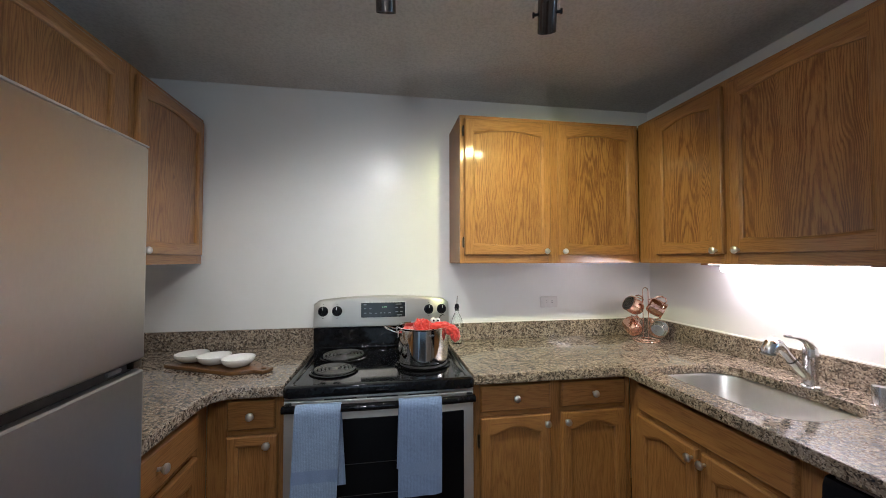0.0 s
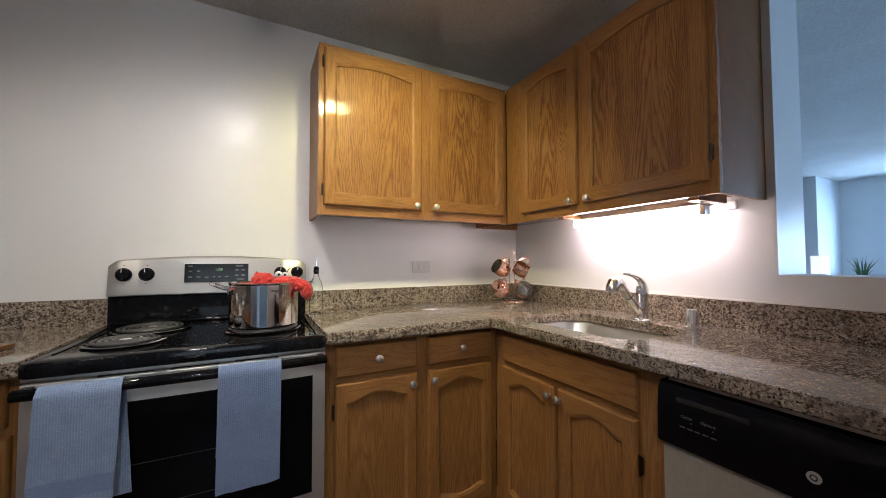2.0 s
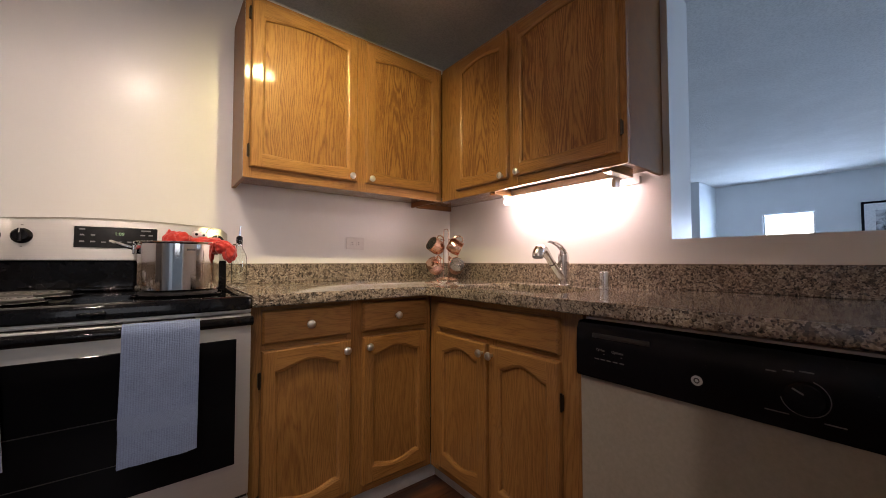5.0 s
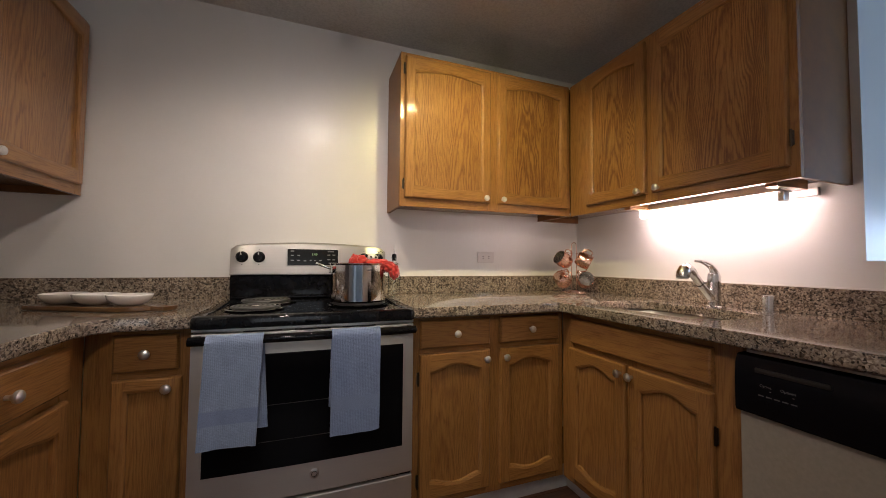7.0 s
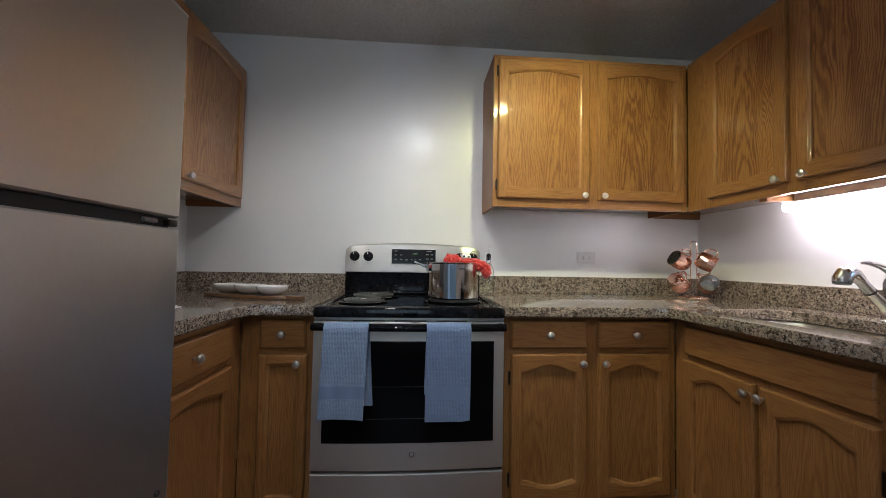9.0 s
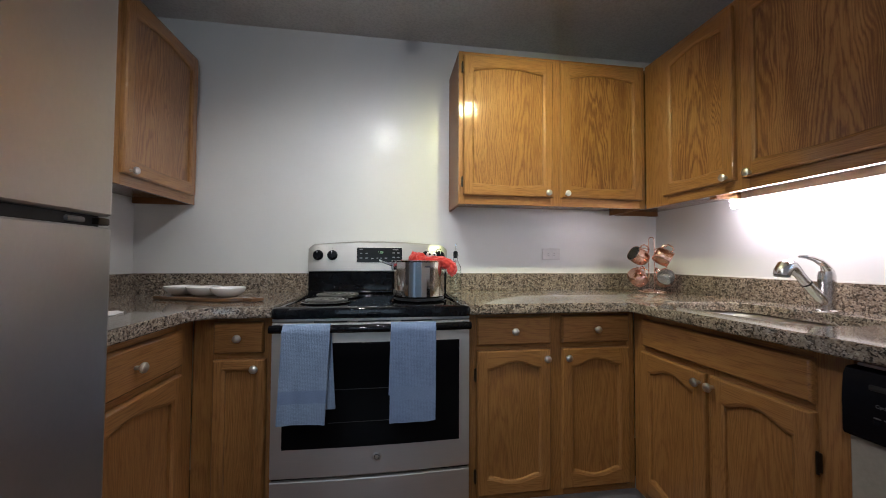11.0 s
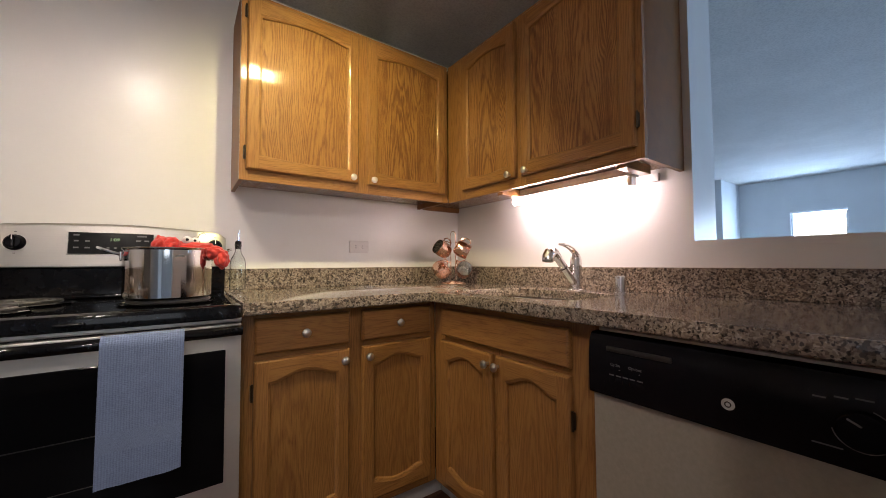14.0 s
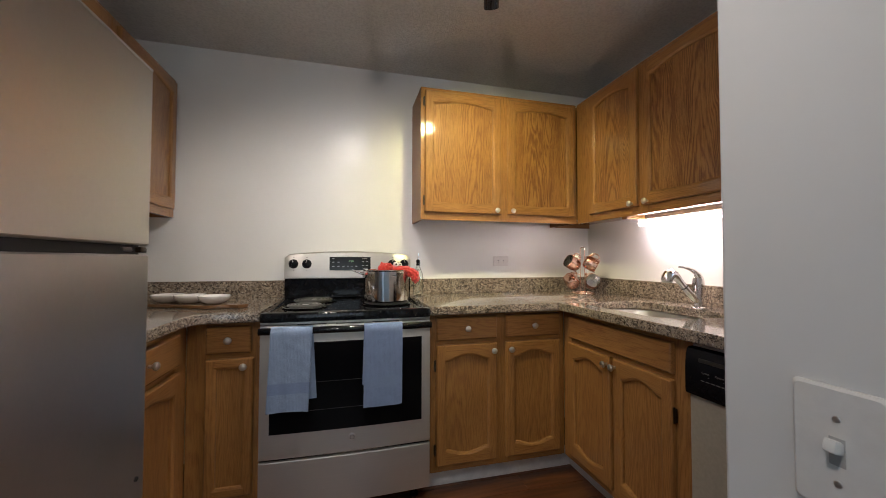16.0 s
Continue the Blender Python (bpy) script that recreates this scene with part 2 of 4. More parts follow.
def rings(bm, loops, cap0=True, cap1=True, closed=True):
    """Skins a row of equal point loops."""
    vs = [[bm.verts.new(p) for p in loop] for loop in loops]
    n = len(vs[0])
    faces = []
    for a, b in zip(vs, vs[1:]):
        for i in range(n if closed else n - 1):
            j = (i + 1) % n
            faces.append(bm.faces.new((a[i], a[j], b[j], b[i])))
    if cap0:
        bm.faces.new(list(reversed(vs[0])))
    if cap1:
        bm.faces.new(vs[-1])
    return faces


def lathe(profile, n=32, bm=None, cap0=True, cap1=True):
    bm = bm or bmesh.new()
    rings(bm, [[(r * math.cos(2 * math.pi * i / n), r * math.sin(2 * math.pi * i / n), z) for i in range(n)] for r, z in profile], cap0, cap1)
    return bm


def tube(pts, r, n=10, bm=None, closed=False):
    """A round bar along a row of points; r is one radius, or one for each point."""
    bm = bm or bmesh.new()
    pts = [Vector(p) for p in pts]
    rad = r if isinstance(r, (list, tuple)) else [r] * len(pts)
    loops, side = [], None
    for i, p in enumerate(pts):
        a = pts[i - 1] if (i or closed) else p
        b = pts[(i + 1) % len(pts)] if (i < len(pts) - 1 or closed) else p
        d = (b - a).normalized()
        if side is None:
            side = d.cross(Vector((0, 0, 1)) if abs(d.z) < 0.9 else Vector((1, 0, 0))).normalized()
        side = (side - d * side.dot(d)).normalized()
        up = d.cross(side)
        loops.append([p + rad[i] * (math.cos(2 * math.pi * k / n) * side + math.sin(2 * math.pi * k / n) * up) for k in range(n)])
    if closed:
        loops.append(loops[0])
    rings(bm, loops, not closed, not closed)
    if closed:
        bmesh.ops.remove_doubles(bm, verts=bm.verts, dist=1e-6)
    return bm


def arc(cx, cy, r, a0, a1, n):
    return [(cx + r * math.cos(radians(a0 + (a1 - a0) * i / n)), cy + r * math.sin(radians(a0 + (a1 - a0) * i / n))) for i in range(n + 1)]


def rounded(x0, x1, y0, y1, r, n=6):
    return arc(x1 - r, y1 - r, r, 0, 90, n) + arc(x0 + r, y1 - r, r, 90, 180, n) + arc(x0 + r, y0 + r, r, 180, 270, n) + arc(x1 - r, y0 + r, r, 270, 360, n)


def smooth_mesh(me, angle=35):
    bm = bmesh.new()
    bm.from_mesh(me)
    for f in bm.faces:
        f.smooth = True
    for e in bm.edges:
        e.smooth = len(e.link_faces) == 2 and e.calc_face_angle(0) < radians(angle)
        if e.smooth and e.calc_face_angle(0) > radians(8):
            small, large = sorted(f.calc_area() for f in e.link_faces)
            e.smooth = large < 14 * small
    bm.to_mesh(me)
    bm.free()


def part(name, bm, material, parent=None, label="", m=None, smooth=True, flip=True):
    """Links a bmesh as one mesh object under a thing or a part."""
    if flip:
        bmesh.ops.recalc_face_normals(bm, faces=bm.faces)
    me = bpy.data.meshes.new(name)
    bm.to_mesh(me)
    bm.free()
    for one in material if isinstance(material, (list, tuple)) else (material,):
        me.materials.append(one)
    if smooth:
        smooth_mesh(me)
    ob = new(name, me)
    if parent:
        ob.parent = parent
    if m is not None:
        ob.matrix_basis = m
    if label:
        ob["label"] = label
    return ob


def thing(name, m, label, category, group="", kind=""):
    ob = new(name)
    ob.empty_display_size = 0.05
    ob.matrix_basis = m
    return tagged(ob, label, category, group, kind)


def solid(name, bm, material, label, category, kind="", m=None, group="", smooth=True):
    ob = part(name, bm, material, None, "", m, smooth)
    return tagged(ob, label, category, group, kind)


def structure(name, bm, material, label, category):
    return solid(name, bm, material, label, category, "structure", smooth=False)


# ---- structure ----
XL, XR, YK, ZC = -1.25, 1.76, -2.02, 2.39
PASS_Y0, PASS_Y1, PASS_Z0, PASS_Z1 = -2.0, -1.41, 1.125, 2.19
WT = 0.22
LX, LY0, LY1 = 8.2, -5.2, 0.15
structure("wall_north", boxes((XL - 0.12, XR + WT, 0, 0.12, 0, ZC)), WALL, "white satin painted kitchen wall behind the range", "wall")
structure("wall_west", boxes((XL - 0.12, XL, LY0, 0, 0, ZC)), WALL, "white painted wall behind the refrigerator", "wall")
structure("wall_east", boxes((XR, XR + WT, PASS_Y1, 0, 0, ZC), (XR, XR + WT, PASS_Y0, PASS_Y1, 0, PASS_Z0), (XR, XR + WT, PASS_Y0, PASS_Y1, PASS_Z1, ZC), (XR, XR + WT, YK, PASS_Y0, 0, ZC)), WALL, "white painted wall with a pass-through opening", "wall")
structure("wall_south", boxes((0.46, XR + WT, -2.6, YK, 0, ZC), bevel=0.004), WALL, "white painted wall at the kitchen entrance", "wall")
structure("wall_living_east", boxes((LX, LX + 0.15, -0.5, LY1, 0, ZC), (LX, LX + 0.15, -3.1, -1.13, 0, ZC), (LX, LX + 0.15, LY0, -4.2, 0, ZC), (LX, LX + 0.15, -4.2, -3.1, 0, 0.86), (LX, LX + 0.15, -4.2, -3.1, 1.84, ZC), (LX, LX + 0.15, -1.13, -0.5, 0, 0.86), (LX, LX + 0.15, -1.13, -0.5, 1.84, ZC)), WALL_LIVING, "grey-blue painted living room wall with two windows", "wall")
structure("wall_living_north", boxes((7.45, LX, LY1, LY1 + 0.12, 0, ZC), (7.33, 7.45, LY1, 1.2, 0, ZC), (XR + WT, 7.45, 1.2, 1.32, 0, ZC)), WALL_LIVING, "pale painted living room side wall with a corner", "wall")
structure("wall_living_west", boxes((XR, XR + WT, 0.12, 1.32, 0, ZC)), WALL, "white painted living room wall", "wall")
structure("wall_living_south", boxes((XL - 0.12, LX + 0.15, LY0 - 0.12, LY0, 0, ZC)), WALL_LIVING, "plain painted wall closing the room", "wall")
structure("ceiling", boxes((XL - 0.12, LX + 0.15, LY0 - 0.12, 1.32, ZC, ZC + 0.1)), CEIL, "off-white sprayed popcorn-textured ceiling", "ceiling")

FLOOR_SLAB = plain("subfloor", (0.10, 0.05, 0.03), 0.5)
floor_ob = structure("floor", boxes((XL - 0.12, LX + 0.15, LY0 - 0.12, 1.32, -0.12, -0.006)), FLOOR_SLAB, "reddish-brown wood laminate plank floor", "floor")

# ---- cabinets: local x along the wall, y = 0 at the wall, the front towards -y ----
ARCH_N = 20


def door_loop(x0, x1, z0, z1, y, up, down, kind, rail=None):
    """Corner-matched loop of a panel; up and down are the rises of its curved ends, rail the span between the stiles."""
    def bow(u):
        if kind == "cathedral":
            s = min(1.0, max(0.0, (u - 0.06) / 0.88))
            return (0.5 - 0.5 * math.cos(2 * math.pi * s)) ** 0.62
        return math.sin(math.pi * min(1.0, max(0.0, (u - 0.02) / 0.96)))

    a, b = rail if rail else (x0, x1)
    pts = [(a + (b - a) * i / ARCH_N, y, z0 - down * bow(i / ARCH_N)) for i in range(ARCH_N)]
    pts += [(b, y, z0)] + [(x1, y, z0 + (z1 - z0) * i / 3) for i in range(4)]
    pts += [(b - (b - a) * i / ARCH_N, y, z1 + up * bow(i / ARCH_N)) for i in range(ARCH_N)]
    pts += [(a, y, z1)] + [(x0, y, z1 - (z1 - z0) * i / 3) for i in range(4)]
    return pts


def panel_door(name, x0, x1, z0, z1, yb, parent, up=0.03, down=0.0, kind="cathedral", stile=0.055, t=0.02, panel=None):
    """A recessed-panel door whose back lies at yb."""
    bm = bmesh.new()
    f = yb - t
    i0, i1, k0, k1 = x0 + stile, x1 - stile, z0 + stile + down, z1 - stile - up

    def outer(d, y):
        return door_loop(x0 + d, x1 - d, z0 + d, z1 - d, y, 0, 0, kind, (i0, i1))

    def inner(d, y):
        return door_loop(i0 + d, i1 - d, k0 + d, k1 - d, y, up, down, kind)

    loops = [outer(0.001, yb), outer(0, yb - 0.001), outer(0, f + 0.007), outer(0.002, f + 0.003), outer(0.006, f), inner(-0.010, f), inner(-0.0085, f + 0.0014), inner(-0.006, f + 0.0018), inner(-0.003, f + 0.003), inner(0.0, f + 0.006), inner(0.0008, f + 0.0145), inner(0.003, f + 0.0145)]
    faces = rings(bm, loops)
    n = 2 * ARCH_N + 10
    for q, fc in enumerate(faces):
        i, ring = q % n, q // n
        level = i < ARCH_N or ARCH_N + 5 <= i < 2 * ARCH_N + 5
        fc.material_index = 1 if level and ring < 9 else 0
    bm.faces.ensure_lookup_table()
    bm.faces[-1].material_index = 2
    bmesh.ops.remove_doubles(bm, verts=bm.verts, dist=1e-6)
    return part(name, bm, (OAK, OAK_X, panel or OAK_PANEL), parent)


def drawer_front(name, x0, x1, z0, z1, yb, parent, t=0.02):
    bm = bmesh.new()
    f = yb - t

    def loop(d, y):
        return [(x0 + d, y, z0 + d), (x1 - d, y, z0 + d), (x1 - d, y, z1 - d), (x0 + d, y, z1 - d)]

    rings(bm, [loop(0.001, yb), loop(0, yb - 0.001), loop(0, f + 0.008), loop(0.003, f + 0.003), loop(0.008, f)])
    return part(name, bm, OAK_X, parent)


def knob(parent, x, z, y):
    bm = lathe([(0.006, 0), (0.006, 0.010), (0.0085, 0.013), (0.0135, 0.017), (0.0155, 0.021), (0.0145, 0.026), (0.010, 0.0295), (0.004, 0.031)], 20)
    return part("knob", bm, NICKEL, parent, "round satin nickel knob", pose(x, y, z, 90, 0, 0))


def hinge(parent, x, z, y):
    bm = boxes((x - 0.005, x + 0.005, y - 0.006, y + 0.004, z - 0.024, z + 0.024), bevel=0.002)
    tube([(x, y - 0.006, z - 0.028), (x, y - 0.006, z + 0.028)], 0.0038, 8, bm)
    return part("hinge", bm, HINGE, parent, "dark bronze hinge")


def carcass(parent, w, d, z0, z1, stiles, rails, lift=0.0, top=True):
    """The box of a cabinet, and its face frame: stiles (x0, x1) and rails (x0, x1, z0, z1)."""
    s = 0.016
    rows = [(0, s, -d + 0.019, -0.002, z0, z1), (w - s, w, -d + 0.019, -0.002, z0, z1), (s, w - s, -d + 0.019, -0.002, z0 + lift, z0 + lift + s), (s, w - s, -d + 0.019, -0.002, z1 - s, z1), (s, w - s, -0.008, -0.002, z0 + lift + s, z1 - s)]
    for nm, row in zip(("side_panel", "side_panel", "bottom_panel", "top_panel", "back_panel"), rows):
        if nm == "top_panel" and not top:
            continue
        part(nm, boxes(row), SIDE if nm == "side_panel" else OAK_SHADED, parent, smooth=False)
    for a, b in stiles:
        part("stile", boxes((a, b, -d, -d + 0.0185, z0, z1), bevel=0.0012, seg=1), OAK, parent, smooth=False)
    for a, b, c, e in rails:
        part("rail", boxes((a, b, -d + 0.0006, -d + 0.018, c, e), bevel=0.0012, seg=1), OAK_X, parent, smooth=False)


EAST = -90
WEST = 90
# upper cabinet on the back wall
UZ0, UZ1, UD = 1.388, 2.173, 0.305
c = thing("upper_cabinet", pose(0.41, 0, UZ0), "glossy honey oak wall cabinet with two arched panel doors", "cabinet", "oak wall cabinets")
H = UZ1 - UZ0
carcass(c, 1.040, UD, 0, H, [(0, 0.032), (0.49, 0.56), (1.006, 1.040)], [(0.032, 0.49, 0, 0.05), (0.56, 1.006, 0, 0.05), (0.032, 0.49, H - 0.035, H), (0.56, 1.006, H - 0.035, H)], 0.028)
for a, b, k, h, veneer in ((0.022, 0.500, 0.466, 0.017, OAK_FINE), (0.546, 1.013, 0.570, 0, OAK_FLAME)):
    d = panel_door("door", a, b, 0.043, H - 0.024, -UD - 0.001, c, 0.022, 0.010, "bow", 0.054, panel=veneer)
    knob(d, k, 0.064, -UD - 0.021)
    if h:
        hinge(d, h, 0.11, -UD - 0.008)
        hinge(d, h, H - 0.09, -UD - 0.008)
# upper cabinet on the east wall
c = thing("upper_cabinet", pose(XR, -0.003, UZ0, 0, 0, EAST), "glossy oak wall cabinet with two doors beside the pass-through", "cabinet", "oak wall cabinets")
carcass(c, 1.382, UD, 0, H, [(0.303, 0.462), (0.817, 0.877), (1.352, 1.382)], [(0.462, 0.817, 0, 0.05), (0.877, 1.352, 0, 0.05), (0.462, 0.817, H - 0.035, H), (0.877, 1.352, H - 0.035, H)], 0.028)
for a, b, k, h in ((0.447, 0.830, 0.800, 0), (0.862, 1.360, 0.899, 1.366)):
    d = panel_door("door", a, b, 0.043, H - 0.024, -UD - 0.001, c, 0.022, 0.010, "bow", 0.054, panel=OAK_FLAME)
    knob(d, k, 0.058, -UD - 0.021)
    if h:
        hinge(d, h, 0.13, -UD - 0.008)
        hinge(d, h, H - 0.10, -UD - 0.008)
# upper cabinets on the west wall
c = thing("upper_cabinet", pose(XL, -0.585, UZ0, 0, 0, WEST), "oak wall cabinet with one arched panel door in the corner", "cabinet", "oak wall cabinets")
carcass(c, 0.58, 0.29, 0, H, [(0, 0.04), (0.535, 0.58)], [(0.04, 0.535, 0, 0.05), (0.04, 0.535, H - 0.035, H)], 0.028)
d = panel_door("door", 0.028, 0.548, 0.043, H - 0.024, -0.291, c, 0.022, 0.010, "bow", 0.054, panel=OAK_FINE)
knob(d, 0.065, 0.06, -0.311)
c = thing("upper_cabinet", pose(XL, -1.95, 1.79, 0, 0, WEST), "short oak wall cabinet above the refrigerator", "cabinet", "oak wall cabinets")
HS = UZ1 - 1.79
carcass(c, 1.362, 0.29, 0, HS, [(0, 0.04), (0.65, 0.71), (1.322, 1.362)], [(0.04, 0.65, 0, 0.03), (0.71, 1.322, 0, 0.03), (0.04, 0.65, HS - 0.035, HS), (0.71, 1.322, HS - 0.035, HS)])
for a, b in ((0.03, 0.665), (0.70, 1.30)):
    panel_door("door", a, b, 0.02, HS - 0.024, -0.291, c, 0.022, 0.0, "bow", 0.055, panel=OAK_FINE)

# base cabinets
BZ0, BZ1, BD = 0.105, 0.886, 0.612
c = thing("base_cabinet", pose(0.392, 0, 0), "honey oak base cabinet with two drawers over two doors", "cabinet", "oak base cabinets")
carcass(c, 0.756, BD, BZ0, BZ1, [(0, 0.05), (0.345, 0.42), (0.715, 0.756)], [(0.05, 0.345, BZ0, 0.16), (0.42, 0.715, BZ0, 0.16), (0.05, 0.345, 0.72, 0.76), (0.42, 0.715, 0.72, 0.76), (0.05, 0.345, 0.856, BZ1), (0.42, 0.715, 0.856, BZ1)])
for a, b, k, h in ((0.036, 0.358, 0.333, 0.031), (0.408, 0.722, 0.429, 0)):
    d = drawer_front("drawer", a, b, 0.75, 0.868, -BD - 0.001, c)
    knob(d, (a + b) / 2 - 0.003, 0.809, -BD - 0.021)
    d = panel_door("door", a, b, 0.14, 0.729, -BD - 0.001, c, 0.03, 0.022, "cathedral", 0.052)
    knob(d, k, 0.692, -BD - 0.021)
    if h:
        hinge(d, h, 0.63, -BD - 0.008)
        hinge(d, h, 0.22, -BD - 0.008)
c = thing("sink_cabinet", pose(XR, -0.615, 0, 0, 0, EAST), "honey oak sink base cabinet with two arched doors", "cabinet", "oak base cabinets")
carcass(c, 0.772, BD, BZ0, BZ1, [(0, 0.075), (0.365, 0.42), (0.69, 0.772)], [(0.075, 0.365, BZ0, 0.16), (0.42, 0.69, BZ0, 0.16), (0.075, 0.69, 0.712, 0.752), (0.075, 0.69, 0.852, BZ1)], top=False)
drawer_front("drawer", 0.075, 0.698, 0.744, 0.858, -BD - 0.001, c)
for a, b, k, h in ((0.066, 0.378, 0.362, 0), (0.398, 0.698, 0.414, 0.703)):
    d = panel_door("door", a, b, 0.14, 0.722, -BD - 0.001, c, 0.03, 0.022, "cathedral", 0.052)
    knob(d, k, 0.688, -BD - 0.021)
    if h:
        hinge(d, h, 0.60, -BD - 0.008)
        hinge(d, h, 0.22, -BD - 0.008)
c = thing("base_cabinet", pose(-0.652, 0, 0), "narrow oak base cabinet with one drawer and one door", "cabinet", "oak base cabinets")
carcass(c, 0.288, BD, BZ0, BZ1, [(0, 0.085), (0.245, 0.288)], [(0.085, 0.245, BZ0, 0.16), (0.085, 0.245, 0.715, 0.755), (0.085, 0.245, 0.856, BZ1)])
d = drawer_front("drawer", 0.075, 0.252, 0.748, 0.866, -BD - 0.001, c)
knob(d, 0.166, 0.808, -BD - 0.021)
d = panel_door("door", 0.075, 0.262, 0.14, 0.726, -BD - 0.001, c, 0.0, 0.0, "bow", 0.043)
knob(d, 0.226, 0.694, -BD - 0.021)
c = thing("base_cabinet", pose(XL, -1.225, 0, 0, 0, WEST), "oak base cabinet with a wide drawer beside the refrigerator", "cabinet", "oak base cabinets")
carcass(c, 0.61, 0.598, BZ0, BZ1, [(0, 0.045), (0.5, 0.61)], [(0.045, 0.5, BZ0, 0.16), (0.045, 0.5, 0.705, 0.745), (0.045, 0.5, 0.85, BZ1)])
d = drawer_front("drawer", 0.035, 0.507, 0.733, 0.858, -0.599, c)
knob(d, 0.268, 0.797, -0.619)
d = panel_door("door", 0.035, 0.507, 0.14, 0.708, -0.599, c, 0.03, 0.022, "cathedral", 0.052)
knob(d, 0.10, 0.67, -0.619)
# white toe kicks
for nm, rows in (("baseboard", [(0.392, 1.225, -0.545, -0.53, 0, 0.104)]), ("baseboard", [(1.225, 1.24, -1.39, -0.53, 0, 0.104)]), ("baseboard", [(-0.652, -0.366, -0.545, -0.53, 0, 0.104)])):
    structure(nm, boxes(*rows, bevel=0.002), TRIM, "white vinyl toe kick under the base cabinets", "baseboard")

# ---- countertops ----
CZ, CT = 0.926, 0.041


def inset(pts, d):
    """A polygon, counter-clockwise, moved inwards by d."""
    out = []
    for i, p in enumerate(pts):
        a, b, q = Vector(pts[i - 1]), Vector(p), Vector(pts[(i + 1) % len(pts)])
        u, v = (b - a).normalized(), (q - b).normalized()
        nu, nv = Vector((-u.y, u.x)), Vector((-v.y, v.x))
        k = d / max(0.2, 1 + nu.dot(nv))
        out.append(tuple(b + (nu + nv) * k))
    return out


def slab(outline, hole, z1, thick, ease=0.004):
    """A stone slab with eased edges and, maybe, a hole; outlines counter-clockwise."""
    bm = bmesh.new()
    steps = [(ease, z1), (ease * 0.3, z1 - ease * 0.3), (0, z1 - ease), (0, z1 - thick + ease), (ease, z1 - thick)]
    for pts, sign in ((outline, 1), (hole, -1)):
        if not pts:
            continue
        loops = [[(x, y, z) for x, y in inset(pts, sign * d)] for d, z in steps]
        rings(bm, loops, False, False)
    bm.edges.ensure_lookup_table()
    for z in (z1, z1 - thick):
        edges = [e for e in bm.edges if e.is_boundary and all(abs(v.co.z - z) < 1e-6 for v in e.verts)]
        bmesh.ops.triangle_fill(bm, edges=edges, use_beauty=True, normal=(0, 0, 1))
    return bm


SX0, SX1, SY0, SY1 = 1.188, 1.572, -1.255, -0.69
sink_hole = rounded(SX0, SX1, SY0, SY1, 0.115, 8)
c = thing("countertop", pose(0, 0, 0), "polished brown speckled granite countertop with a sink cutout", "countertop")
part("slab", slab([(0.389, -0.674), (1.07, -0.674), (1.082, -0.678), (1.087, -0.69), (1.087, -2.012), (XR - 0.002, -2.012), (XR - 0.002, -0.002), (0.389, -0.002)], sink_hole, CZ, CT), GRANITE, c)
part("backsplash", boxes((0.389, XR - 0.022, -0.022, -0.002, CZ, 1.026), bevel=0.002), GRANITE, c)
part("backsplash", boxes((XR - 0.022, XR - 0.002, -2.012, -0.002, CZ, 1.026), bevel=0.002), GRANITE, c)
part("caulk", boxes((0.389, XR - 0.004, -0.012, -0.001, 1.026, 1.0295), (XR - 0.016, XR - 0.001, -2.01, -0.012, 1.026, 1.0315)), WHITE_PLASTIC, c, "white caulk line", smooth=False)
c = thing("countertop", pose(0, 0, 0), "polished brown speckled granite countertop beside the range", "countertop")
part("slab", slab([(XL + 0.002, -1.225), (-0.612, -1.225), (-0.612, -0.76), (-0.595, -0.70), (-0.55, -0.674), (-0.361, -0.674), (-0.361, -0.002), (XL + 0.002, -0.002)], None, CZ, CT), GRANITE, c)
part("backsplash", boxes((XL + 0.022, -0.361, -0.022, -0.002, CZ, 1.026), bevel=0.002), GRANITE, c)
part("backsplash", boxes((XL + 0.002, XL + 0.022, -1.225, -0.002, CZ, 1.026), bevel=0.002), GRANITE, c)

# ---- range ----
RX0, RX1 = -0.358, 0.387
RC = (RX0 + RX1) / 2
rng = thing("range", pose(0, 0, 0), "stainless electric range with black coil cooktop and oven door", "stove")
part("body", boxes((RX0 + 0.004, RX1 - 0.004, -0.64, -0.03, 0.06, 0.885), bevel=0.003), BLACK_PLASTIC, rng)
for fx in (RX0 + 0.06, RX1 - 0.06):
    for fy in (-0.58, -0.1):
        part("foot", lathe([(0.02, 0), (0.02, 0.01), (0.012, 0.012), (0.012, 0.07)], 12), BLACK_PLASTIC, rng, m=pose(fx, fy, 0))
bm = bmesh.new()
rings(bm, [[(x, y, z) for x, y in rounded(RX0 + d, RX1 - d, -0.703 + d, -0.03, 0.022, 4)] for d, z in ((0.004, 0.884), (0, 0.888), (0, 0.914), (0.004, 0.922), (0.012, 0.926), (0.026, 0.926), (0.034, 0.9215))])
part("cooktop", bm, BLACK, rng, "glossy black enamel cooktop")


